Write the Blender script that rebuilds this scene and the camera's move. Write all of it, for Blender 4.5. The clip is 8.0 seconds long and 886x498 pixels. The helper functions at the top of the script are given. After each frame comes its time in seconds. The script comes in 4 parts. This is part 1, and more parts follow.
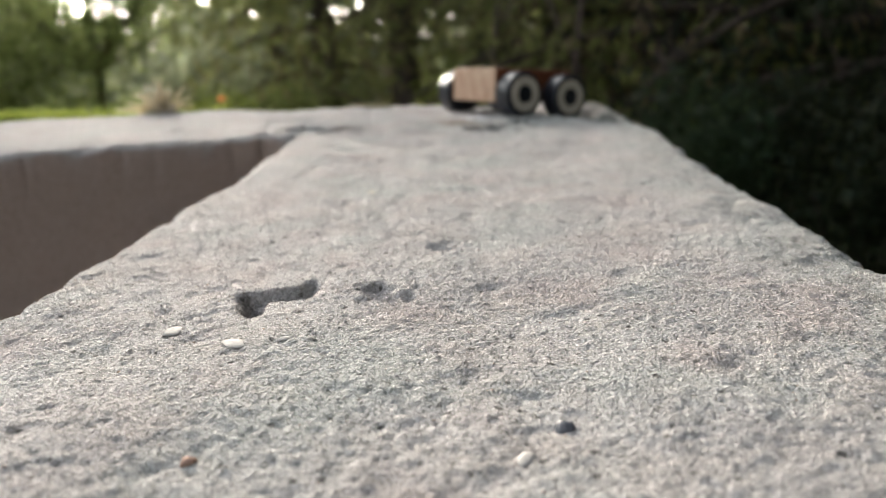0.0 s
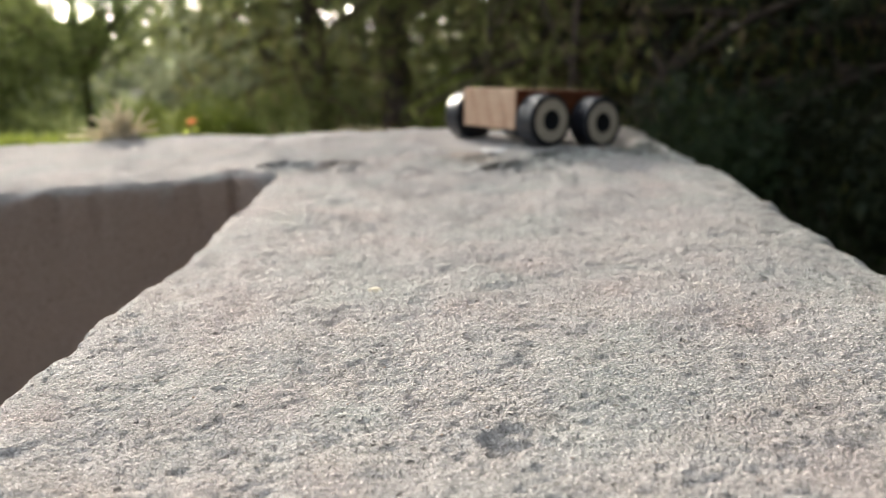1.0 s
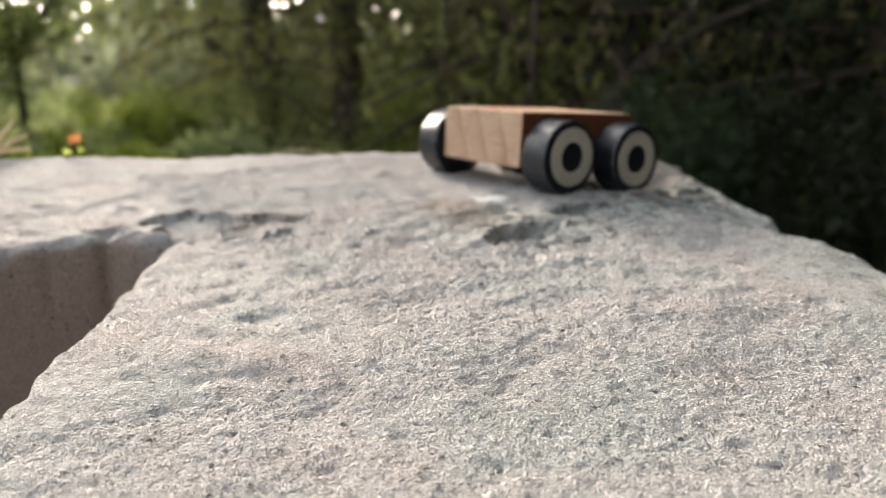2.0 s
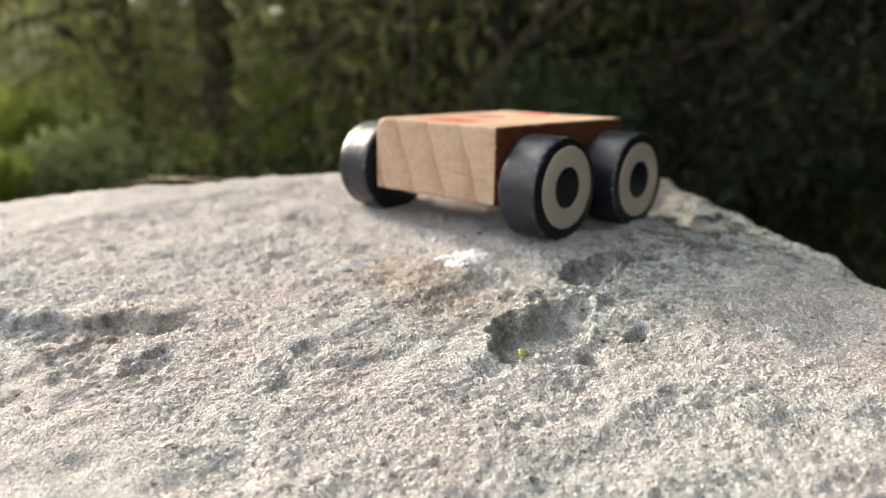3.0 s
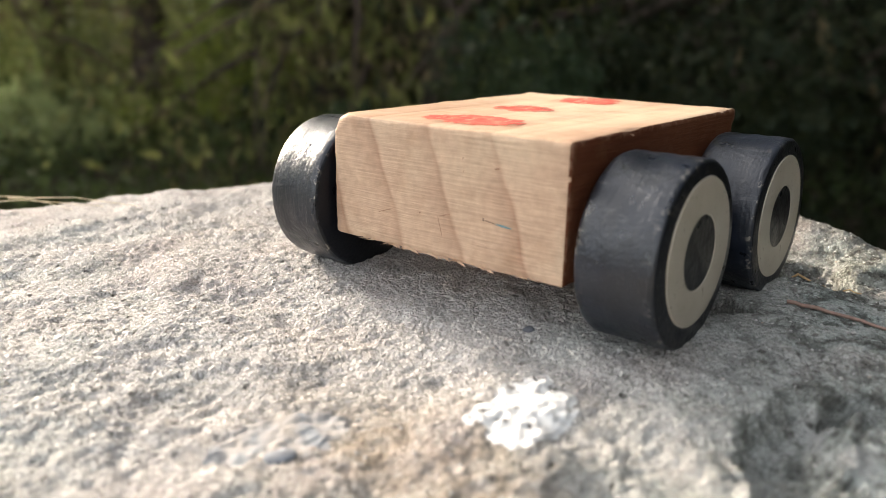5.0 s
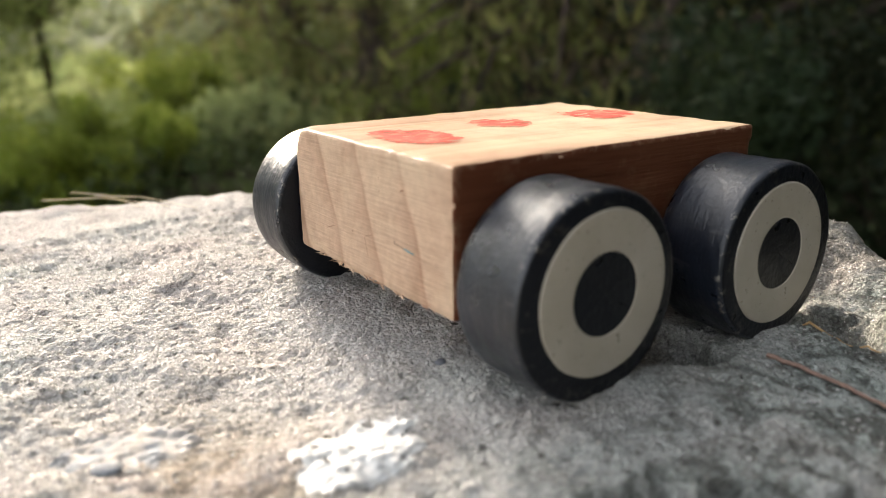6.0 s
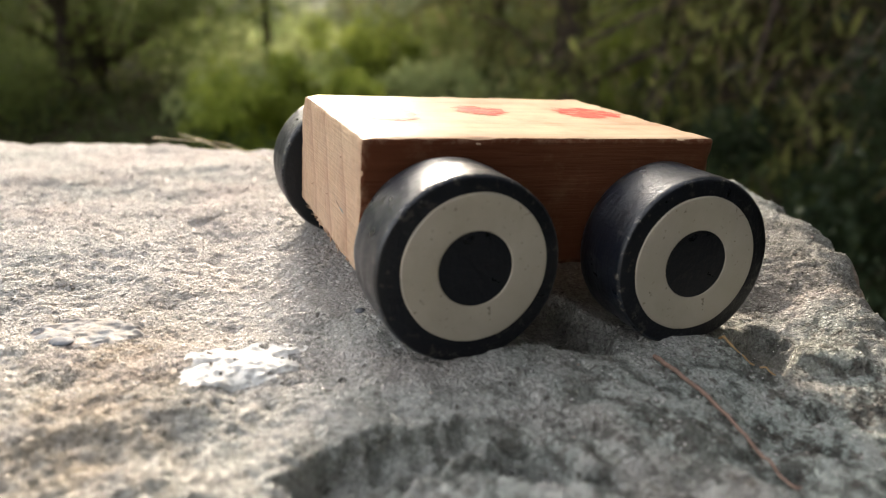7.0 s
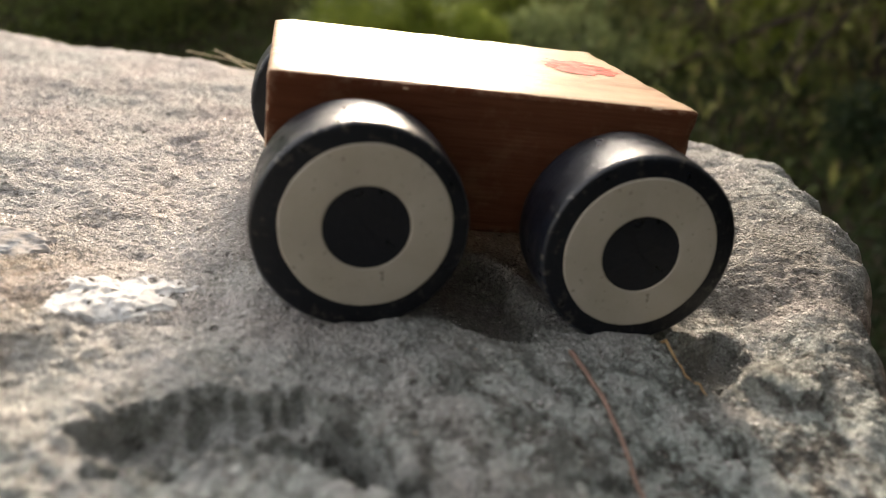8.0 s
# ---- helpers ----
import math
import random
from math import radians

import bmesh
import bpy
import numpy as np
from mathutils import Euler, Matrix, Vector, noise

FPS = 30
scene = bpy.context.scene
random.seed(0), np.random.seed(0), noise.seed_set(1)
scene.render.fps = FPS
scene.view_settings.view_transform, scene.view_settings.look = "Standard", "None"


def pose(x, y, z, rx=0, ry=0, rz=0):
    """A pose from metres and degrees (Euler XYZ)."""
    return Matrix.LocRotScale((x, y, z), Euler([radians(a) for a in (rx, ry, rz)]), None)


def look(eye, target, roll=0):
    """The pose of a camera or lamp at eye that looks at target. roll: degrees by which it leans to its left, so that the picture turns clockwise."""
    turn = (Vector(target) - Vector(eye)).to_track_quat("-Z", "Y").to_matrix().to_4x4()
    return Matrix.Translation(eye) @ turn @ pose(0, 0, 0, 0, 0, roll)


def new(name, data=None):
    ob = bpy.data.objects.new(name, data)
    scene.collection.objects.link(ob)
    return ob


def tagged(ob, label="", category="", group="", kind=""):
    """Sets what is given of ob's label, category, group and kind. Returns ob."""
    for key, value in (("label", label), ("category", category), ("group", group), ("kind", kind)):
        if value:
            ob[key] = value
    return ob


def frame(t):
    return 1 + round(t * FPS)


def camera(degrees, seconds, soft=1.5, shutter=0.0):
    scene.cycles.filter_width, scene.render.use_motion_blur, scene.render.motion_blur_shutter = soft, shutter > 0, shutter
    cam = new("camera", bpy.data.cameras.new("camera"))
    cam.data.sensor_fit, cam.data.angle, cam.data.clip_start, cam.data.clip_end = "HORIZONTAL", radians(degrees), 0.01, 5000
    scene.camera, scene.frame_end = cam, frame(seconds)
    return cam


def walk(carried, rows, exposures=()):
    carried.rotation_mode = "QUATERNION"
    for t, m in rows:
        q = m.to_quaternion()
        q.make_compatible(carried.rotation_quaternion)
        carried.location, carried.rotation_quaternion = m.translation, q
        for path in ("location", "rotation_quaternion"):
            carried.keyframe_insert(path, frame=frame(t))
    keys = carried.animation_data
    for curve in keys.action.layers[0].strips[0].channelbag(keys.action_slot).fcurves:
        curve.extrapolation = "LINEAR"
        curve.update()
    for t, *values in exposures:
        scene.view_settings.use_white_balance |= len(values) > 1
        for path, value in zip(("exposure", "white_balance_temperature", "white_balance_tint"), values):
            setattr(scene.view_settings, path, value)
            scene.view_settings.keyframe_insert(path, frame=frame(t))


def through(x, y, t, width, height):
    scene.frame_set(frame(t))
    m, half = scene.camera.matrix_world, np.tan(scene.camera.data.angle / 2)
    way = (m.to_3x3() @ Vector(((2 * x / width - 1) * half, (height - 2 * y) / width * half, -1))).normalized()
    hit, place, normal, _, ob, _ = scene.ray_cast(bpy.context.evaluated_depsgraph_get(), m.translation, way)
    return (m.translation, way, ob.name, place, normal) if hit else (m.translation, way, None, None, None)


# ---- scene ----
cam = camera(59.72, 8.0, soft=0.95)
PATH = [
    (0, (0.50017, -0.37116, 0.06296), (0.33346, -0.27429, 0.00982), -2.20),
    (0.5, (0.46159, -0.35602, 0.06650), (0.29570, -0.25776, 0.01335), -2.41),
    (1, (0.40179, -0.32758, 0.07111), (0.23615, -0.22854, 0.01864), -2.22),
    (1.5, (0.32611, -0.28917, 0.07553), (0.16425, -0.18400, 0.02317), -1.56),
    (1.7, (0.29950, -0.27431, 0.07508), (0.13905, -0.16749, 0.02173), -1.06),
    (2.8, (0.17444, -0.21803, 0.07267), (0.02979, -0.09225, 0.01561), -1.45),
    (3, (0.15470, -0.20568, 0.07594), (0.01636, -0.07418, 0.01620), -1.96),
    (3.5, (0.11510, -0.18568, 0.06842), (-0.01043, -0.04448, 0.00282), -0.73),
    (4, (0.07132, -0.16455, 0.07156), (-0.04655, -0.01668, 0.00642), -0.56),
    (4.2, (0.05022, -0.15844, 0.07491), (-0.06249, -0.00828, 0.00600), -0.24),
    (5.3, (0.05850, -0.11348, 0.06534), (-0.07703, 0.01631, -0.00388), -2.52),
    (5.5, (0.06412, -0.10410, 0.06671), (-0.07816, 0.01830, -0.00239), -3.29),
    (6, (0.08282, -0.07938, 0.06660), (-0.07817, 0.01798, -0.00125), -4.23),
    (6.5, (0.10154, -0.06876, 0.06463), (-0.07052, 0.00864, -0.00175), -3.02),
    (7, (0.11899, -0.04386, 0.06753), (-0.05961, 0.01300, -0.00225), -0.32),
    (7.5, (0.12212, -0.01753, 0.06948), (-0.05895, 0.02042, -0.00652), 1.74),
    (8, (0.11239, -0.00592, 0.06573), (-0.06663, 0.02338, -0.01850), 3.81),
]
walk(cam, [(t, look(eye, target, roll)) for t, eye, target, roll in PATH],
     [(0.0, 2.74, 6450, 9), (1.5, 2.82, 6600, 10), (3.0, 3.14, 6800, 11), (3.5, 3.22, 6850, 11), (5.5, 3.34, 6850, 10), (7.0, 3.28, 7050, 11), (8.0, 3.08, 7300, 13)])
cam.data.dof.use_dof = True
cam.data.dof.focus_distance = 0.172
cam.data.dof.aperture_fstop = 14.5

# ---- world, sun, exposure ----
SUN_YAW, SUN_EL = 83.0, 15.0
world = bpy.data.worlds.new("sky")
scene.world = world
world.use_nodes = True
wn = world.node_tree
sky = wn.nodes.new("ShaderNodeTexSky")
sky.sky_type = "NISHITA"
sky.sun_disc = False
sky.air_density, sky.dust_density, sky.ozone_density = 0.8, 4.0, 0.6
sky.sun_elevation = radians(SUN_EL)
sky.sun_rotation = radians(360 - SUN_YAW)
wn.nodes["Background"].inputs["Strength"].default_value = 0.10
haze = wn.nodes.new("ShaderNodeHueSaturation")
haze.inputs["Saturation"].default_value = 0.35
wn.links.new(sky.outputs[0], haze.inputs["Color"])
wn.links.new(haze.outputs[0], wn.nodes["Background"].inputs["Color"])
sun = new("sun", bpy.data.lights.new("sun", "SUN"))
sun.data.energy, sun.data.angle, sun.data.color = 0.76, radians(9.0), (1.0, 0.86, 0.71)
to_sun = Vector((-math.sin(radians(SUN_YAW)) * math.cos(radians(SUN_EL)),
                 math.cos(radians(SUN_YAW)) * math.cos(radians(SUN_EL)), math.sin(radians(SUN_EL))))
sun.matrix_world = look(to_sun * 30, (0, 0, 0))


# ---- materials ----
class Mat:
    """A node material with short calls for the nodes used here."""

    def __init__(self, name, rough=0.8, metal=0.0):
        self.m = bpy.data.materials.new(name)
        self.m.use_nodes = True
        self.t = self.m.node_tree
        self.b = self.t.nodes["Principled BSDF"]
        self.b.inputs["Roughness"].default_value = rough
        self.b.inputs["Metallic"].default_value = metal
        self.co = self.t.nodes.new("ShaderNodeTexCoord").outputs["Object"]

    def put(self, socket, value):
        if isinstance(value, bpy.types.NodeSocket):
            self.t.links.new(value, socket)
        else:
            socket.default_value = value

    def node(self, kind, outs=0, **ins):
        n = self.t.nodes.new(kind)
        for k, v in ins.items():
            self.put(n.inputs[k.replace("_", " ")], v)
        return n.outputs[outs]

    def scaled(self, sx, sy, sz, rot=(0, 0, 0)):
        n = self.t.nodes.new("ShaderNodeMapping")
        n.inputs["Scale"].default_value = (sx, sy, sz)
        n.inputs["Rotation"].default_value = [radians(a) for a in rot]
        self.t.links.new(self.co, n.inputs["Vector"])
        return n.outputs[0]

    def noise(self, scale, detail=3.0, rough=0.5, co=None):
        return self.node("ShaderNodeTexNoise", 0, Vector=co or self.co, Scale=scale, Detail=detail, Roughness=rough)

    def cells(self, scale, out="Color", co=None):
        n = self.t.nodes.new("ShaderNodeTexVoronoi")
        n.inputs["Scale"].default_value = scale
        self.t.links.new(co or self.co, n.inputs["Vector"])
        return n.outputs[out]

    def ramp(self, fac, stops):
        n = self.t.nodes.new("ShaderNodeValToRGB")
        e = n.color_ramp.elements
        while len(e) < len(stops):
            e.new(0.5)
        for i, (p, c) in enumerate(stops):
            e[i].position = p
            e[i].color = (*c, 1) if isinstance(c, tuple) else (c, c, c, 1)
        self.t.links.new(fac, n.inputs[0])
        return n.outputs[0]

    def mix(self, fac, a, b, how="MIX"):
        n = self.t.nodes.new("ShaderNodeMix")
        n.data_type, n.blend_type = "RGBA", how
        self.put(n.inputs[0], fac)
        for s, v in ((n.inputs[6], a), (n.inputs[7], b)):
            self.put(s, (*v, 1) if isinstance(v, tuple) and len(v) == 3 else v)
        return n.outputs[2]

    def math(self, op, a, b=0.0):
        n = self.t.nodes.new("ShaderNodeMath")
        n.operation = op
        self.put(n.inputs[0], a)
        self.put(n.inputs[1], b)
        return n.outputs[0]

    def attr(self, name):
        n = self.t.nodes.new("ShaderNodeAttribute")
        n.attribute_name = name
        return n.outputs["Fac"]

    def bump(self, height, distance, strength=1.0, normal=None):
        n = self.t.nodes.new("ShaderNodeBump")
        n.inputs["Strength"].default_value = strength
        n.inputs["Distance"].default_value = distance
        self.put(n.inputs["Height"], height)
        if normal:
            self.put(n.inputs["Normal"], normal)
        return n.outputs[0]

    def done(self, color=None, rough=None, normal=None):
        if color is not None:
            self.put(self.b.inputs["Base Color"], (*color, 1) if isinstance(color, tuple) else color)
        if rough is not None:
            self.put(self.b.inputs["Roughness"], rough)
        if normal is not None:
            self.put(self.b.inputs["Normal"], normal)
        return self.m


def concrete_material():
    k = Mat("weathered_concrete", 0.85)
    k.b.inputs["Specular IOR Level"].default_value = 0.25
    big = k.ramp(k.noise(28, 4, 0.6), [(0.3, (0.46, 0.442, 0.422)), (0.55, (0.515, 0.498, 0.478)), (0.75, (0.56, 0.543, 0.522))])
    warm = k.mix(k.ramp(k.noise(55, 3), [(0.45, 0.0), (0.7, 0.5)]), big, (0.50, 0.45, 0.405))
    brown = k.mix(k.math("MULTIPLY", k.attr("stain"), k.ramp(k.noise(160, 4), [(0.3, 0.35), (0.65, 1.0)])), warm, (0.31, 0.245, 0.18))
    green = k.mix(k.math("MULTIPLY", k.attr("algae"), k.ramp(k.noise(120, 4), [(0.35, 0.35), (0.6, 1.0)])), brown, (0.385, 0.475, 0.43))
    green = k.mix(k.ramp(k.noise(24, 3, 0.5, k.scaled(1, 1, 1, (50, 10, 70))), [(0.48, 0.0), (0.66, 0.55)]), green, (0.44, 0.475, 0.445))
    green = k.mix(k.ramp(k.noise(32, 3, 0.5, k.scaled(1, 1, 1, (10, 60, 20))), [(0.52, 0.0), (0.70, 0.55)]), green, (0.47, 0.40, 0.375))
    # lichen specks, old dark growth, and painted shade in the hollows
    fleck = k.ramp(k.noise(260, 4, 0.65), [(0.55, 0.0), (0.60, 1.0)])
    green = k.mix(k.math("MULTIPLY", fleck, k.math("ADD", k.math("MULTIPLY", k.attr("algae"), 0.88), 0.06)), green, (0.125, 0.108, 0.092))
    pale = k.ramp(k.noise(310, 4, 0.7, k.scaled(1, 1, 1, (20, 30, 40))), [(0.55, 0.0), (0.63, 0.28)])
    green = k.mix(pale, green, (0.58, 0.575, 0.55))
    green = k.mix(k.math("MULTIPLY", k.attr("shade_grime"), k.ramp(k.noise(70, 5, 0.7), [(0.25, 0.35), (0.6, 1.0)])), green, (0.15, 0.14, 0.12))
    old = k.ramp(k.noise(120, 6, 0.75), [(0.49, 0.0), (0.57, 1.0)])
    green = k.mix(k.math("MULTIPLY", old, k.math("ADD", k.math("MULTIPLY", k.attr("algae"), 0.97), 0.03)), green, (0.060, 0.052, 0.045))
    earthy = k.mix(k.attr("earth"), green, (0.42, 0.325, 0.27))
    # rounded grains of sand, each of its own tone, darker in gaps and pits
    soft = k.t.nodes.new("ShaderNodeVectorMath")
    soft.operation = "MULTIPLY_ADD"
    k.t.links.new(k.node("ShaderNodeTexNoise", 1, Vector=k.co, Scale=700.0, Detail=2.0), soft.inputs[0])
    soft.inputs[1].default_value = (0.0014, 0.0014, 0.0014)
    k.t.links.new(k.co, soft.inputs[2])
    co = soft.outputs[0]
    d1, d2 = k.cells(1350, "Distance", co), k.cells(3000, "Distance", co)
    c1 = k.mix(0.8, earthy, k.ramp(k.cells(1350, "Color", co), [(0.1, 0.74), (0.4, 0.96), (0.7, 1.03), (0.95, 1.14)]), "MULTIPLY")
    c1 = k.mix(0.7, c1, k.ramp(k.cells(3000, "Color", co), [(0.1, 0.74), (0.5, 1.0), (0.9, 1.15)]), "MULTIPLY")
    c1 = k.mix(0.8, c1, k.ramp(d1, [(0.42, 1.0), (0.80, 0.72)]), "MULTIPLY")
    pit = k.ramp(k.cells(260, "Distance", co), [(0.13, 1.0), (0.20, 0.0)])
    pit = k.math("MULTIPLY", pit, k.ramp(k.cells(260, "Color", co), [(0.62, 0.0), (0.66, 1.0)]))
    tint = k.mix(k.math("MULTIPLY", pit, 0.7), c1, (0.10, 0.09, 0.08))
    n1 = k.bump(k.noise(520, 5, 0.7), 0.0006, 0.9)
    n2 = k.bump(k.ramp(d1, [(0.0, 1.0), (0.3, 0.8), (0.75, 0.0)]), 0.00046, 0.95, n1)
    n3 = k.bump(k.ramp(d2, [(0.0, 1.0), (0.7, 0.0)]), 0.00018, 0.85, n2)
    n4 = k.bump(k.math("SUBTRACT", 1.0, pit), 0.0006, 1.0, n3)
    return k.done(tint, normal=n4)


def grain_material():
    k = Mat("sand_grains", 0.85)
    k.b.inputs["Specular IOR Level"].default_value = 0.2
    r = k.node("ShaderNodeNewGeometry", "Random Per Island")
    c = k.ramp(r, [(0.0, (0.40, 0.38, 0.36)), (0.25, (0.47, 0.455, 0.44)), (0.6, (0.54, 0.525, 0.50)), (0.93, (0.62, 0.60, 0.57)), (1.0, (0.45, 0.34, 0.27))])
    return k.done(k.mix(0.4, c, k.ramp(k.noise(2000, 2), [(0.3, 0.6), (0.7, 1.2)]), "MULTIPLY"))


def pine_material(name, tone):
    """Pine with slanting year rings that run along the block."""
    k = Mat(name, 0.5)
    k.b.inputs["Specular IOR Level"].default_value = 0.025
    sep = k.t.nodes.new("ShaderNodeSeparateXYZ")
    k.t.links.new(k.co, sep.inputs[0])
    wob = k.noise(38, 2, 0.5, k.scaled(1, 0.25, 1))
    u = k.math("ADD", sep.outputs[0], k.math("MULTIPLY", sep.outputs[2], 0.36))
    u = k.math("ADD", u, k.math("MULTIPLY", wob, 0.008))
    u = k.math("FRACT", k.math("MULTIPLY", k.math("ADD", u, 0.2143), 62.0))
    ring = k.ramp(u, [(0.0, 0.05), (0.55, 0.2), (0.86, 0.62), (0.93, 1.0), (0.97, 0.25), (1.0, 0.05)])
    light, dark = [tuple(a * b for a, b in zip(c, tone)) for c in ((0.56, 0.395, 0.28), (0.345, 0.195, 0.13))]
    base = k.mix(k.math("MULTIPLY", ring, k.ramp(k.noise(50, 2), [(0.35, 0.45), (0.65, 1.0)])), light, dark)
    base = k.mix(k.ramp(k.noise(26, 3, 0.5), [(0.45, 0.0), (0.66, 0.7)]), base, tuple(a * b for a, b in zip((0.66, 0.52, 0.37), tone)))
    fibre = k.ramp(k.noise(420, 4, 0.6, k.scaled(1, 0.03, 1.0)), [(0.3, 0.8), (0.7, 1.12)])
    base = k.mix(0.7, base, fibre, "MULTIPLY")
    saw = k.noise(1700, 3, 0.5, k.scaled(0.05, 0.05, 1.0, (0, 4, 0)))
    patch = k.ramp(k.noise(75, 4, 0.65), [(0.40, 0.03), (0.64, 0.42)])
    base = k.mix(patch, base, k.ramp(saw, [(0.35, 0.74), (0.65, 1.16)]), "MULTIPLY")
    dirt = k.ramp(k.noise(90, 5, 0.65), [(0.5, 0.0), (0.78, 0.45)])
    base = k.mix(dirt, base, (0.30, 0.17, 0.10))
    worn = k.ramp(k.noise(330, 4, 0.7), [(0.47, 0.0), (0.62, 0.32)])
    base = k.mix(k.math("MULTIPLY", worn, k.attr("edge")), base, (0.60, 0.43, 0.30))
    n = k.bump(saw, 0.00035, 0.8)
    n = k.bump(k.noise(700, 3, 0.6, k.scaled(1, 0.08, 1)), 0.00015, 0.5, n)
    return k.done(base, k.ramp(k.noise(150, 3), [(0.3, 0.30), (0.7, 0.42)]), n)


def black_paint_material(name, tread):
    k = Mat(name, 0.5)
    k.b.inputs["Specular IOR Level"].default_value = 0.25 + 0.45 * tread
    worn = k.ramp(k.noise(420, 5, 0.7), [(0.57, 0.0), (0.62, 0.12 + 0.88 * tread)])
    scratch = k.ramp(k.noise(500, 2, 0.6, k.scaled(0.25, 1, 1)), [(0.64, 0.0), (0.72, 0.35 * tread)])
    # dust patches whose blue paints in the sky's sheen on the tread
    dust_sheen = k.ramp(k.noise(70, 4, 0.6), [(0.3, 0.01 * tread), (0.75, 0.13 * tread)])
    c = k.mix(dust_sheen, (0.0060, 0.0070, 0.010), (0.034, 0.070, 0.150))
    c = k.mix(scratch, c, (0.12, 0.12, 0.12))
    c = k.mix(k.math("MULTIPLY", worn, k.attr("rim")), c, (0.30, 0.27, 0.23))
    n = k.bump(k.noise(900, 3, 0.6), 0.0004, 0.45)
    n = k.bump(k.noise(1.0, 4, 0.65, k.scaled(1500, 160, 160)), 0.00035, 0.45, n)
    n = k.bump(k.noise(200, 3, 0.6), 0.0003, 0.4, n)
    return k.done(c, k.ramp(k.noise(240, 3), [(0.3, 0.26), (0.7, 0.46)]), n)


def cream_paint_material():
    k = Mat("cream_paint", 0.5)
    c = k.ramp(k.noise(120, 4, 0.6), [(0.3, (0.40, 0.355, 0.285)), (0.6, (0.45, 0.405, 0.335)), (0.8, (0.49, 0.45, 0.385))])
    spots = k.ramp(k.noise(760, 3, 0.6), [(0.65, 0.0), (0.70, 0.8)])
    smear = k.ramp(k.noise(60, 4, 0.7), [(0.58, 0.0), (0.8, 0.5)])
    c = k.mix(smear, c, (0.36, 0.29, 0.19))
    return k.done(k.mix(spots, c, (0.14, 0.11, 0.08)), normal=k.bump(k.noise(800, 3), 0.0001, 0.5))


def red_paint_material():
    k = Mat("faded_red_paint", 0.45)
    k.b.inputs["Specular IOR Level"].default_value = 0.025
    c = k.ramp(k.noise(260, 4, 0.65), [(0.32, (0.62, 0.30, 0.21)), (0.5, (0.58, 0.13, 0.10)), (0.75, (0.48, 0.08, 0.065))])
    return k.done(c, normal=k.bump(k.noise(700, 3), 0.0002, 0.6))


def plain(name, color, rough=0.6, scale=300.0, spread=0.3, bump=0.0002):
    k = Mat(name, rough)
    c = k.mix(1.0, color, k.ramp(k.noise(scale, 4, 0.6), [(0.25, 1 - spread), (0.75, 1 + spread)]), "MULTIPLY")
    return k.done(c, normal=k.bump(k.noise(scale * 2.5, 3), bump, 0.7))


def matt(mat):
    mat.node_tree.nodes["Principled BSDF"].inputs["Specular IOR Level"].default_value = 0.0
    return mat


def leaf_material(name, a, b, through=0.5, glow=0.4):
    k = Mat(name, 0.7)
    k.b.inputs["Specular IOR Level"].default_value = 0.15
    r = k.node("ShaderNodeNewGeometry", "Random Per Island")
    c = k.mix(0.7, k.ramp(r, [(0.0, a), (1.0, b)]), k.ramp(k.noise(1.7, 3), [(0.3, 0.55), (0.7, 1.35)]), "MULTIPLY")
    k.done(c)
    tr = k.t.nodes.new("ShaderNodeBsdfTranslucent")
    k.t.links.new(k.mix(glow, c, (0.25, 0.28, 0.10)), tr.inputs["Color"])
    mx = k.t.nodes.new("ShaderNodeMixShader")
    mx.inputs[0].default_value = through
    k.t.links.new(k.b.outputs[0], mx.inputs[1])
    k.t.links.new(tr.outputs[0], mx.inputs[2])
    k.t.links.new(mx.outputs[0], k.t.nodes["Material Output"].inputs["Surface"])
    return k.m


CONCRETE, GRAINS = concrete_material(), grain_material()
PINE = pine_material("pine_wood", (1, 1, 1))
SIDE_PINE = pine_material("red_brown_pine_wood", (0.245, 0.128, 0.097))
# FACE is a darker copy of the paint, with the wheel faces' shade in it
BLACK, FACE = black_paint_material("black_paint", 1.0), black_paint_material("shaded_black_paint", 0.1)
CREAM, RED = cream_paint_material(), red_paint_material()
BARK = matt(plain("tree_bark", (0.07, 0.055, 0.045), 0.9, 9.0, 0.5, 0.02))
SOIL = matt(plain("soil_and_litter", (0.052, 0.046, 0.032), 0.95, 6.0, 0.6, 0.03))
# needle colour darkened to hold the self-shade of its clusters
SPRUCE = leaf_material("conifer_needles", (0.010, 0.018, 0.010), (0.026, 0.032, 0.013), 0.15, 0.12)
DRYTIP = leaf_material("dry_twigs", (0.13, 0.095, 0.055), (0.22, 0.165, 0.09), 0.3)
LEAF = leaf_material("broad_leaves", (0.095, 0.14, 0.042), (0.20, 0.245, 0.078), 0.62)
# shade is in the colour of SHADY, the dark undergrowth copy
SHADY = leaf_material("shade_toned_leaves", (0.040, 0.062, 0.022), (0.075, 0.098, 0.034), 0.3, 0.1)
# second colour brightened to paint in sunlit boughs
OLIVE = leaf_material("sun_tinted_olive_needles", (0.060, 0.074, 0.028), (0.250, 0.250, 0.085), 0.5)
# sunlight is mixed into this leaf colour
LIME = leaf_material("sun_toned_leaves", (0.19, 0.27, 0.032), (0.32, 0.38, 0.065), 0.68)
# aerial haze is painted into these pale leaves
FAR = leaf_material("haze_tinted_leaves", (0.20, 0.23, 0.15), (0.30, 0.32, 0.21), 0.5, 0.1)
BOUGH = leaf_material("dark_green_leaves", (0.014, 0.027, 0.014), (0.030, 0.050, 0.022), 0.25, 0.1)
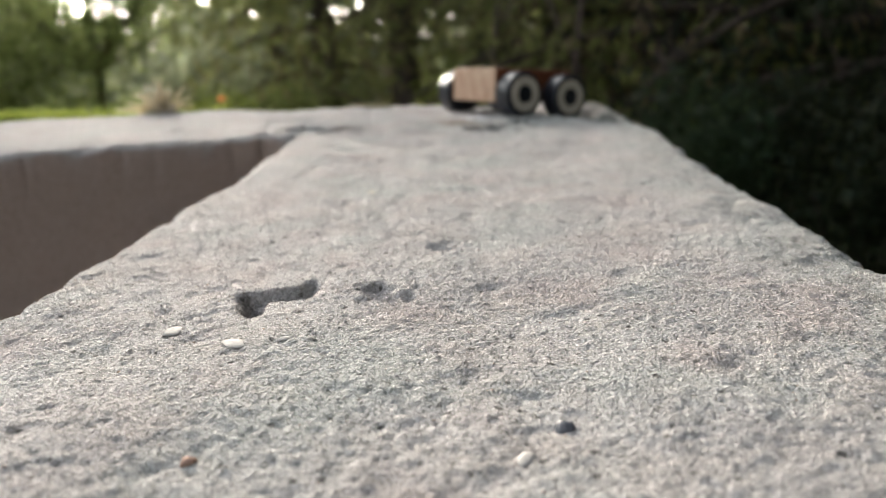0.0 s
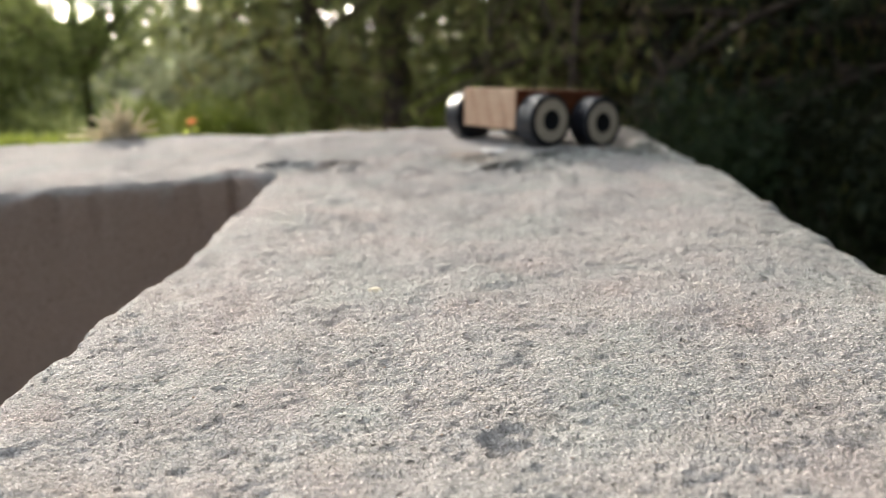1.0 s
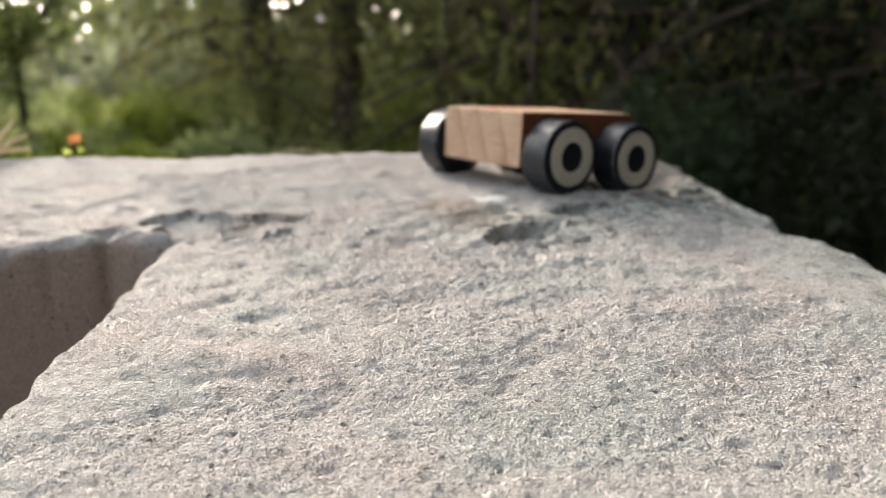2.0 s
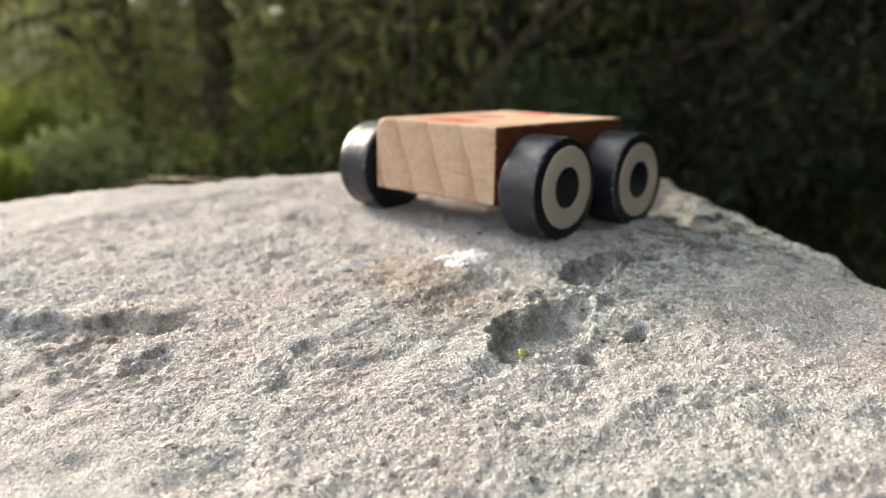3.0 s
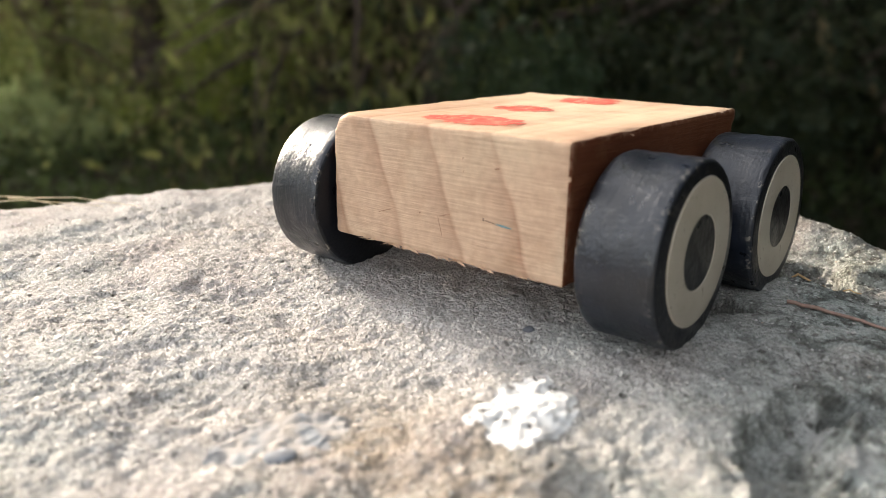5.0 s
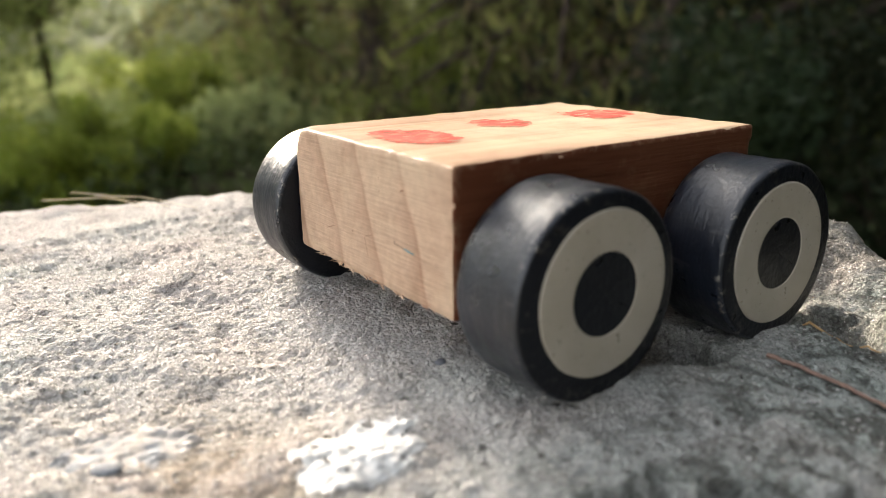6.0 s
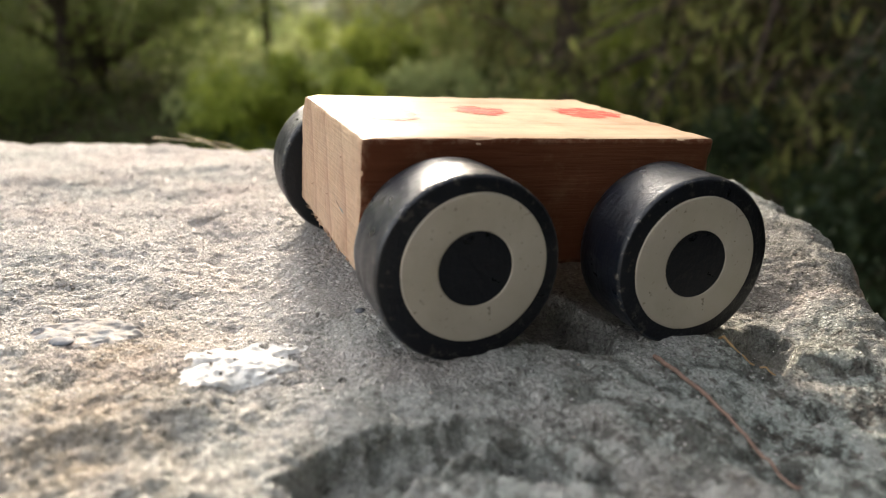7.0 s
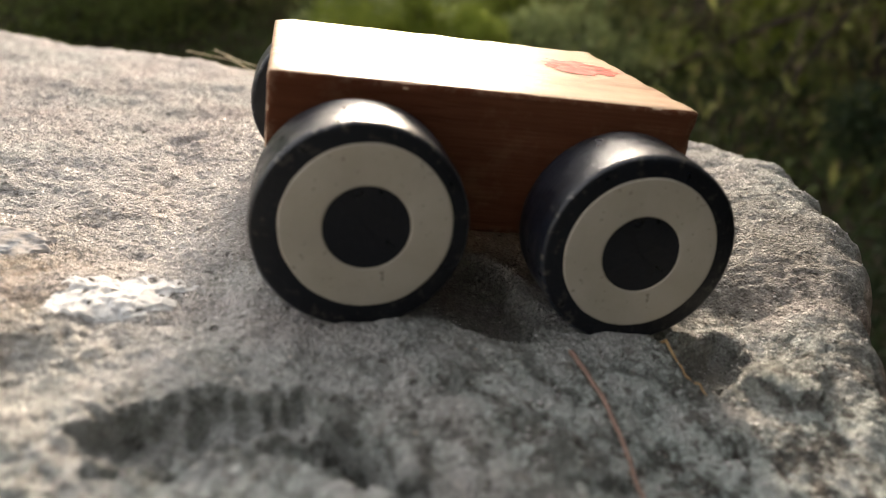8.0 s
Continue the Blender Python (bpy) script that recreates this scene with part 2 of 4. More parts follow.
# needle colour paled to hold the haze of distance
HAZY = leaf_material("haze_tinted_needles", (0.14, 0.175, 0.12), (0.26, 0.285, 0.19), 0.45, 0.1)
# lit copy of the undergrowth: sunlight and haze are in its colour
SUNNY = leaf_material("sun_haze_leaves", (0.24, 0.30, 0.13), (0.40, 0.45, 0.21), 0.58, 0.1)
STRAW = leaf_material("dry_straw", (0.66, 0.59, 0.44), (0.80, 0.73, 0.58), 0.45, 0.0)


# ---- mesh helpers ----
def mesh_of(name, verts, faces, mat, smooth=False):
    me = bpy.data.meshes.new(name)
    verts = np.asarray(verts, np.float32)
    faces = np.asarray(faces, np.int32)
    n, k = faces.shape
    me.vertices.add(len(verts))
    me.vertices.foreach_set("co", verts.ravel())
    me.loops.add(n * k)
    me.loops.foreach_set("vertex_index", faces.ravel())
    me.polygons.add(n)
    me.polygons.foreach_set("loop_start", np.arange(0, n * k, k, dtype=np.int32))
    me.materials.append(mat)
    me.update(calc_edges=True)
    me.validate()
    if smooth:
        me.polygons.foreach_set("use_smooth", np.ones(n, dtype=bool))
    return me


def part(name, bm, mat, parent=None, label="", smooth=True):
    me = bpy.data.meshes.new(name)
    for f in bm.faces:
        f.smooth = smooth
    bm.to_mesh(me)
    bm.free()
    me.materials.append(mat)
    ob = new(name, me)
    ob.parent = parent
    return tagged(ob, label)


def value_noise(x, y, cell, seed):
    """Smooth noise from -1 to 1 over the plane."""
    u, v = x / cell, y / cell
    i, j = np.floor(u).astype(np.int64), np.floor(v).astype(np.int64)
    fu, fv = u - i, v - j
    fu, fv = fu * fu * (3 - 2 * fu), fv * fv * (3 - 2 * fv)

    def rnd(a, b):
        h = (a * 374761393 + b * 668265263 + seed * 974634777) & 0xFFFFFFFF
        h = ((h ^ (h >> 13)) * 1274126177) & 0xFFFFFFFF
        return ((h ^ (h >> 16)) & 0xFFFF) / 32767.5 - 1

    a, b, c, d = rnd(i, j), rnd(i + 1, j), rnd(i, j + 1), rnd(i + 1, j + 1)
    return (a * (1 - fu) + b * fu) * (1 - fv) + (c * (1 - fu) + d * fu) * fv


def lumps(x, y, cell, seed):
    """Rounded crumbs: 1 in the middle of a crumb, falling to 0 between crumbs."""
    u, v = x / cell, y / cell
    i, j = np.floor(u).astype(np.int64), np.floor(v).astype(np.int64)
    best = np.full(np.shape(x), 9.0)
    for a in (-1, 0, 1):
        for b in (-1, 0, 1):
            h = ((i + a) * 374761393 + (j + b) * 668265263 + seed * 974634777) & 0xFFFFFFFF
            h = ((h ^ (h >> 13)) * 1274126177) & 0xFFFFFFFF
            h = h ^ (h >> 16)
            px, py = i + a + (h & 0xFF) / 255.0, j + b + ((h >> 8) & 0xFF) / 255.0
            r = 0.6 + 0.8 * ((h >> 16) & 0xFF) / 255.0
            best = np.minimum(best, ((u - px) ** 2 + (v - py) ** 2) / (r * r))
    return np.clip(1 - best, 0, 1)


def smooth(a, b, x):
    s = np.clip((x - a) / (b - a), 0, 1)
    return s * s * (3 - 2 * s)


def to_line(x, y, pts):
    """Distance to a line of points."""
    best = np.full(np.shape(x), 1e9)
    for (ax, ay), (bx, by) in zip(pts[:-1], pts[1:]):
        dx, dy = bx - ax, by - ay
        s = np.clip(((x - ax) * dx + (y - ay) * dy) / (dx * dx + dy * dy), 0, 1)
        best = np.minimum(best, np.hypot(x - ax - s * dx, y - ay - s * dy))
    return best


def inside(x, y, poly):
    odd = np.zeros(np.shape(x), bool)
    for (ax, ay), (bx, by) in zip(poly, poly[1:] + poly[:1]):
        cross = (ay > y) != (by > y)
        odd ^= cross & (x < (bx - ax) * (y - ay) / ((by - ay) or 1e-12) + ax)
    return odd


# ---- the concrete wall: two arms that meet in a rounded corner ----
OUTLINE = [(2.60, -1.69), (0.39, -0.174), (0.205, -0.050), (0.0885, 0.0385), (0.0640, 0.0588), (0.0370, 0.0728), (0.0015, 0.0915),
           (-0.0105, 0.0985), (-0.0405, 0.1155), (-0.0600, 0.1180), (-0.0890, 0.1240), (-0.107, 0.115), (-0.135, 0.078), (-0.165, 0.022), (-0.205, -0.045), (-0.25, -0.145), (-0.31, -0.29), (-1.00, -2.30),
           (-0.70, -2.40), (-0.073, -0.266), (-0.058, -0.195), (-0.041, -0.171), (0.0, -0.193), (0.058, -0.2275), (0.107, -0.2575), (0.1735, -0.301), (0.216, -0.328),
           (0.29, -0.376), (0.75, -0.665), (2.50, -1.93)]
BASIN = [(0.0388, -0.0407), (0.0368, -0.0483), (0.0338, -0.0527), (0.0346, -0.0595), (0.0344, -0.0633), (0.0324, -0.0656), (0.0337, -0.0722), (0.0362, -0.0779),
         (0.0404, -0.0831), (0.0442, -0.0865), (0.0478, -0.0873), (0.0515, -0.0866), (0.0540, -0.0808), (0.0553, -0.0732), (0.0545, -0.0640), (0.0500, -0.0540), (0.0451, -0.0460)]
POCKET = [(0.0267, -0.0385), (0.0225, -0.0370), (0.0235, -0.0345), (0.0215, -0.0300), (0.0205, -0.0250), (0.0190, -0.0200), (0.0190, -0.0130), (0.0235, -0.0050),
          (0.0300, -0.0010), (0.0365, 0.0035), (0.0411, -0.0005), (0.0372, -0.0065), (0.0335, -0.0100), (0.0330, -0.0154), (0.0350, -0.0215), (0.0352, -0.0286),
          (0.0345, -0.0336), (0.0302, -0.0375)]
NOTCH = [(-0.0010, 0.0555), (0.0038, 0.0563), (0.0084, 0.0568), (0.0134, 0.0562), (0.0122, 0.0612), (0.0053, 0.0695), (-0.0014, 0.0713), (-0.0060, 0.0667)]
CRACK = [(0.0285, -0.0050), (0.0335, -0.0020), (0.0390, 0.0012), (0.0420, 0.0050)]
RIFT = [(-0.0016, 0.0551), (0.0059, 0.0566), (0.0115, 0.0578)]
LEDGES = [([(0.0625, -0.0496), (0.0610, -0.0560)], 0.0034, 0.0030)]
RECESS = [(-0.0765, -0.1573), (-0.0655, -0.1459), (-0.0478, -0.1372), (-0.0422, -0.1286), (-0.0324, -0.1220), (-0.0269, -0.1311), (-0.0305, -0.1399),
          (-0.0244, -0.1466), (-0.0217, -0.1523), (-0.0150, -0.1570), (-0.0131, -0.1645), (-0.0161, -0.1738), (-0.0450, -0.1750), (-0.0660, -0.1850)]
SLOT_STEP = [(0.3035, -0.3185), (0.3057, -0.314), (0.307, -0.3067), (0.3047, -0.3012), (0.3037, -0.2971)]
SLOT = SLOT_STEP + [(0.3139, -0.3005), (0.3254, -0.3073), (0.3244, -0.313), (0.3244, -0.3188), (0.3248, -0.3223), (0.3196, -0.3246), (0.3138, -0.3241)]
HOLE = [(0.3174, -0.3248), (0.3073, -0.3202), (0.3044, -0.3183), (0.3068, -0.3156), (0.3131, -0.3161), (0.3202, -0.3188), (0.3233, -0.322), (0.3212, -0.324)]
PITS = [(-0.0130, -0.1420, 0.0062, 0.0030), (0.327, -0.289, 0.0065, 0.0026), (0.297, -0.254, 0.005, 0.0020), (0.269, -0.207, 0.005, 0.0008),
        (0.397, -0.294, 0.005, 0.0007), (0.035, 0.046, 0.004, 0.003), (-0.061, -0.195, 0.008, 0.003), 
        (0.046, -0.040, 0.004, 0.0016), (-0.095, -0.045, 0.007, 0.0012), (0.030, 0.050, 0.006, 0.002),
        (0.0096, -0.1131, 0.005, 0.0022), (0.0174, -0.1247, 0.006, 0.002), (0.0629, -0.0707, 0.004, 0.0025), (0.039, 0.033, 0.006, 0.003), (0.3522, -0.2317, 0.005, 0.0006)]
EDGE_R = 0.008
GROUND_Z = -1.0


def wall_height(x, y):
    """Height of the worn concrete top at points of the plan, with the rounded edges and the faces below them."""
    d = to_line(x, y, OUTLINE + OUTLINE[:1])
    d = np.where(inside(x, y, OUTLINE), d, -d) + 0.006
    low = smooth(-0.004, 0.002, d)
    d = d + 0.0013 * value_noise(x, y, 0.034, 3) * (0.25 + 0.75 * low) + low * (0.0018 * value_noise(x, y, 0.011, 4) + 0.001 * value_noise(x, y, 0.004, 5))
    h = -0.0012 - 0.0052 * smooth(0.004, 0.045, y) * (0.45 + 0.55 * smooth(0.105, 0.07, y)) * smooth(-0.20, -0.11, x)
    corner = smooth(0.06, 0.10, y)
    h = h - (0.0014 - 0.0006 * smooth(-0.08, -0.15, y + 0.7 * x)) * smooth(0.03, 0.0, d) * (1 - corner) + 0.0022 * corner
    h = h + 0.0028 * smooth(-0.09, -0.17, x) - 0.0036 * smooth(-0.10, -0.16, x) * smooth(-0.17, -0.10, y)
    calm = 1 - 0.75 * np.exp(-((x + 0.045) ** 2 / 0.05 ** 2 + (y - 0.03) ** 2 / 0.045 ** 2))
    h = h + calm * 0.0012 * value_noise(x, y, 0.045, 6)
    arm = 1 - 0.52 * smooth(0.09, 0.19, x)
    rugged = 1.25 * np.exp(-(((x - 0.04) / 0.042) ** 2 + ((y - 0.0) / 0.075) ** 2))
    crumbly = 0.55 + 0.45 * value_noise(x, y, 0.03, 17)
    h = h + arm * (0.0008 + 0.0007 * rugged) * value_noise(x, y, 0.014, 7) + (0.0005 * arm + 0.0003 * rugged) * value_noise(x, y, 0.0062, 8)
    h = h + crumbly * arm * ((0.0006 * (0.3 + 0.7 * calm) + 0.0006 * rugged) * lumps(x, y, 0.0048, 18) + (0.0006 + 0.0004 * rugged) * lumps(x, y, 0.0024, 19))
    h = h + 0.0006 * lumps(x, y, 0.0016, 20) - 0.0006
    h = h - (0.0014 + 0.0014 * rugged) * np.clip(value_noise(x, y, 0.0085, 15) - 0.42, 0, 1)
    h = h - 0.0016 * smooth(-0.004, 0.045, x) * smooth(0.006, 0.045, y) * smooth(0.13, 0.07, x)
    h = h + 0.00020 * value_noise(x, y, 0.0021, 9) + 0.00016 * value_noise(x, y, 0.0011, 10)
    wx = x + 0.0010 * value_noise(x, y, 0.008, 11) + 0.0009 * value_noise(x, y, 0.0025, 12)
    wy = y + 0.0010 * value_noise(x, y, 0.008, 13) + 0.0009 * value_noise(x, y, 0.0025, 14)
    vx = x + 0.0026 * value_noise(x, y, 0.008, 36) + 0.0014 * value_noise(x, y, 0.0025, 37)
    vy = y + 0.0026 * value_noise(x, y, 0.008, 38) + 0.0014 * value_noise(x, y, 0.0025, 39)
    b = np.where(inside(wx, wy, BASIN), 1, -1) * to_line(wx, wy, BASIN + BASIN[:1])
    b = b + 0.0008 * value_noise(x, y, 0.004, 25)
    h = h + 0.0012 * smooth(0.0, 0.002, b) * lumps(x, y, 0.0036, 28)
    h = h - 0.0066 * (1 - 0.6 * smooth(-0.060, -0.043, wy)) * smooth(-0.0007, 0.0026, b + 0.0007 * value_noise(x, y, 0.0016, 41)) * smooth(0.064, 0.040, wx + 0.25 * (wy + 0.07)) + 0.0006 * smooth(0.003, 0.0, np.abs(b)) * (b < 0)
    b = np.where(inside(wx, wy, POCKET), 1, -1) * to_line(wx, wy, POCKET + POCKET[:1])
    b = b + 0.0009 * value_noise(x, y, 0.0035, 26) + 0.0022 * (lumps(x, y, 0.0050, 45) - 0.5) * smooth(0.004, 0.0, np.abs(b))
    h = h + smooth(0.0, 0.002, b) * (0.0032 * lumps(x, y, 0.0046, 32) + 0.0016 * lumps(x, y, 0.0022, 33))
    h = h - 0.0098 * smooth(-0.0005, 0.0030, b + 0.0007 * value_noise(x, y, 0.0016, 42)) * (1 - 0.35 * smooth(0.024, 0.036, wx))
    h = h - 0.0080 * smooth(0.0036, 0.0014, to_line(wx, wy, CRACK) + 0.5 * np.clip(wx - 0.039, 0, 1))
    b = np.where(inside(wx, wy, NOTCH), 1, -1) * to_line(wx, wy, NOTCH + NOTCH[:1])
    h = h - 0.0052 * smooth(-0.0003, 0.0018, b + 0.0006 * value_noise(x, y, 0.003, 34))
    h = h - 0.0045 * smooth(0.0040, 0.0016, to_line(wx, wy, RIFT))
    b = np.where(inside(vx, vy, RECESS), 1, -1) * to_line(vx, vy, RECESS + RECESS[:1]) + 0.0030 * value_noise(x, y, 0.007, 29) + 0.0012 * value_noise(x, y, 0.0025, 44)
    b = smooth(-0.0006, 0.0022, b)
    h = h - 0.0062 * b + b * (0.0016 * lumps(x, y, 0.0060, 30) + 0.0016 * lumps(x, y, 0.0030, 43))
    for line, wide, deep in LEDGES:
        h = h - deep * smooth(wide, wide * 0.5, to_line(vx, vy, line))
    b = np.where(inside(wx, wy, SLOT), 1, -1) * to_line(wx, wy, SLOT + SLOT[:1]) + 0.0016 * value_noise(x, y, 0.0035, 28)
    h = h - 0.0046 * smooth(-0.0006, 0.0028, b) * (1 - 0.92 * smooth(0.0005, 0.0125, to_line(wx, wy, SLOT_STEP)))
    b = np.where(inside(wx, wy, HOLE), 1, -1) * to_line(wx, wy, HOLE + HOLE[:1]) + 0.0012 * value_noise(x, y, 0.0040, 36)
    h = h - 0.0105 * smooth(-0.0008, 0.0042, b)
    for px, py, r, deep in PITS:
        h = h - deep * smooth(1.1, 0.3, np.hypot(vx - px, vy - py) / r + 0.35 * value_noise(x, y, 0.0035, 27))
    h = h - 0.0022 * smooth(1.0, 0.45, np.hypot((wx + 0.004) / 0.022, (wy - 0.070) / 0.014))
    h = h - 0.0075 * smooth(1.0, 0.78, np.hypot((wx + 0.014) / 0.019, (wy - 0.021) / 0.0125) + 0.15 * value_noise(x, y, 0.006, 40))
    h = h + 0.0016 * np.exp(-((x - 0.013) ** 2 + (y - 0.020) ** 2) / 0.010 ** 2)
    h = h + 0.0026 * smooth(1.0, 0.7, np.hypot((wx - 0.0125) / 0.0075, (wy - 0.071) / 0.0085) + 0.2 * value_noise(x, y, 0.004, 35))
    r = EDGE_R + 0.004 * corner
    dd = np.clip(d, 0, r)
    h = h - (r - np.sqrt(np.maximum(r * r - (r - dd) ** 2, 0)))
    return np.where(d < 0, h + d * 10.0, h), d


def sheet(xs, ys, keep_if):
    """Vertices and faces of the wall's surface over a grid of the plan."""
    x, y = np.meshgrid(xs, ys)
    h, d = wall_height(x, y)
    keep = (h > GROUND_Z - 0.05) & (d > -0.11) & keep_if(x, y)
    full = keep[:-1, :-1] & keep[1:, :-1] & keep[:-1, 1:] & keep[1:, 1:]
    used = np.zeros_like(keep)
    for a in (slice(None, -1), slice(1, None)):
        for b in (slice(None, -1), slice(1, None)):
            used[a, b] |= full
    index = np.full(keep.shape, -1, np.int64)
    index[used] = np.arange(used.sum())
    verts = np.stack([x[used], y[used], h[used]], 1)
    faces = np.stack([index[:-1, :-1][full], index[:-1, 1:][full], index[1:, 1:][full], index[1:, :-1][full]], 1)
    return verts, faces, d[used]


def build_wall():
    core = sheet(np.arange(-0.17, 0.11, 0.0005), np.arange(-0.16, 0.155, 0.0005), lambda x, y: x > -9)
    fore = sheet(np.arange(0.108, 0.46, 0.0007), np.arange(-0.40, -0.05, 0.0007), lambda x, y: y > -0.399)
    near = sheet(np.arange(-0.46, 0.80, 0.0014), np.arange(-0.62, 0.19, 0.0014),
                 lambda x, y: (x < 0.78) & (y > -0.60) & ((x < -0.168) | (x > 0.108) | (y < -0.158) | (y > 0.153)) & ((x < 0.110) | (x > 0.457) | (y < -0.396) | (y > -0.053)))
    far = sheet(np.arange(-1.2, 2.7, 0.007), np.arange(-2.5, 0.0, 0.007), lambda x, y: (x > 0.765) | (y < -0.585))
    sheets = (core, fore, near, far)
    verts = np.concatenate([q[0] for q in sheets])
    starts = np.cumsum([0] + [len(q[0]) for q in sheets])
    faces = np.concatenate([q[1] + o for q, o in zip(sheets, starts)])
    me = mesh_of("wall_concrete", verts, faces, CONCRETE, True)
    vx, vy, vz = verts.T
    vd = np.concatenate([q[2] for q in sheets])
    stain = np.exp(-(((vx - 0.005) / 0.030) ** 2 + ((vy + 0.068) / 0.020) ** 2)) + 0.7 * np.exp(-(((vx + 0.02) / 0.02) ** 2 + ((vy + 0.06) / 0.012) ** 2))
    stain += 0.9 * np.exp(-(((vx - 0.012) / 0.007) ** 2 + ((vy - 0.065) / 0.011) ** 2))
    stain += 0.9 * np.exp(-(((vx + 0.040) / 0.014) ** 2 + ((vy + 0.140) / 0.016) ** 2))
    stain += 0.3 * np.exp(-(((vx + 0.13) / 0.03) ** 2 + ((vy + 0.02) / 0.03) ** 2))
    algae = 0.5 * np.exp(-(((vx - 0.045) / 0.03) ** 2 + ((vy + 0.03) / 0.05) ** 2)) + 0.72 * np.exp(-(((vx - 0.025) / 0.04) ** 2 + ((vy - 0.045) / 0.05) ** 2))
    algae += 0.35 * smooth(0.05, 0.0, vd) * smooth(-0.05, 0.0, vy + 0.7 * vx)
    earth = smooth(0.0028, 0.0004, vd + 0.0012 * value_noise(vx, vy, 0.02, 23) + 0.0008 * value_noise(vx, vy, 0.006, 24)) * 0.95
    # painted shade under the car, in notch and pocket; dark lichen towards the corner
    shade_grime = 0.85 * np.exp(-(((vx + 0.012) / 0.020) ** 2 + ((vy - 0.021) / 0.013) ** 2)) + 0.8 * np.exp(-(((vx - 0.001) / 0.007) ** 2 + ((vy - 0.064) / 0.007) ** 2))
    shade_grime += 0.75 * np.exp(-(((vx + 0.03) / 0.05) ** 2 + ((vy - 0.105) / 0.035) ** 2)) + 0.35 * np.exp(-(((vx - 0.026) / 0.007) ** 2 + ((vy + 0.021) / 0.016) ** 2)) + 0.3 * np.exp(-(((vx - 0.012) / 0.055) ** 2 + ((vy - 0.088) / 0.036) ** 2))
    for name, values in (("stain", stain), ("algae", algae), ("earth", earth), ("shade_grime", shade_grime)):
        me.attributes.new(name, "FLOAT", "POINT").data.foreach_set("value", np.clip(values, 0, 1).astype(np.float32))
    return tagged(new("wall_concrete", me), "weathered grey concrete wall with a pitted rounded top", "wall", kind="structure")


build_wall()


def ground_at(px, py):
    return float(wall_height(np.array([float(px)]), np.array([float(py)]))[0][0])


# ---- the toy car ----
R_CAR = Matrix(((0.999, -0.038, -0.017), (0.039, 0.996, 0.079), (0.014, -0.080, 0.997)))
CAR_W, CAR_L, CAR_H, WHEEL_R, WHEEL_T = 0.060, 0.0785, 0.0268, 0.0177, 0.0156
car_pose = Matrix.Translation((-0.0469, -0.0191, 0.0104)) @ R_CAR.to_quaternion().to_matrix().to_4x4()


def rough_block(w, l, h, cuts):
    """A sawn block with worn edges, its origin in the middle of the lower front edge."""
    bm = bmesh.new()
    bmesh.ops.create_cube(bm, size=1)
    for v in bm.verts:
        v.co = Vector((v.co.x * w, (v.co.y + 0.5) * l, (v.co.z + 0.5) * h))
    bmesh.ops.bevel(bm, geom=bm.edges[:], offset=0.0009, segments=3, affect="EDGES", profile=0.6)
    bmesh.ops.subdivide_edges(bm, edges=[e for e in bm.edges if e.calc_length() > 0.01], cuts=cuts, use_grid_fill=True)
    bm.normal_update()
    for v in bm.verts:
        s = noise.noise(v.co * 160) * 0.00008 + noise.noise(v.co * 45) * 0.00008
        edge = sum((abs(v.co.x) > w / 2 - 0.0012, v.co.y < 0.0012 or v.co.y > l - 0.0012, v.co.z < 0.0012 or v.co.z > h - 0.0012))
        if edge >= 2:
            s -= max(0.0, noise.noise(v.co * 520) - 0.05) * 0.0003 + max(0.0, noise.noise(v.co * 170)) * 0.0005
        if edge < 2 and v.normal.z > 0.9:
            s = 0.0
        v.co += v.normal * s
    # chipped upper front corner
    for v in bm.verts:
        q = (v.co - Vector((-w / 2, 0, h))).length
        if q < 0.004:
            v.co += Vector((0.0011, 0.0006, -0.0009)) * (1 - q / 0.004)
    return bm


def lathe(profile, n=96, jitter=0.0):
    """A turned piece round the x axis from points (x, radius)."""
    bm = bmesh.new()
    rings = []
    for x, r in profile:
        if r < 1e-6:
            rings.append([bm.verts.new((x, 0, 0))])
        else:
            rings.append([bm.verts.new((x, r * math.cos(a), r * math.sin(a))) for a in (2 * math.pi * i / n for i in range(n))])
    for p, q in zip(rings[:-1], rings[1:]):
        for i in range(n):
            j = (i + 1) % n
            if len(p) == 1:
                bm.faces.new((p[0], q[j], q[i]))
            elif len(q) == 1:
                bm.faces.new((p[i], p[j], q[0]))
            else:
                bm.faces.new((p[i], p[j], q[j], q[i]))
    if jitter:
        for v in bm.verts:
            r = math.hypot(v.co.y, v.co.z)
            if r > 0.01:
                f = 1 + jitter * noise.noise(v.co * 220) / r
                v.co.y *= f
                v.co.z *= f
    bmesh.ops.recalc_face_normals(bm, faces=bm.faces)
    return bm


def tag_rim(ob):
    """Marks the edges of a wheel, where the paint is knocked off."""
    me = ob.data
    at = me.attributes.new("rim", "FLOAT", "POINT")
    for i, v in enumerate(me.vertices):
        r = math.hypot(v.co.y, v.co.z)
        near = min(abs(v.co.x + 0.0004), abs(v.co.x + WHEEL_T - 0.0004))
        at.data[i].value = max(0.0, 1 - near / 0.0012) if r > WHEEL_R - 0.0011 else 0.0


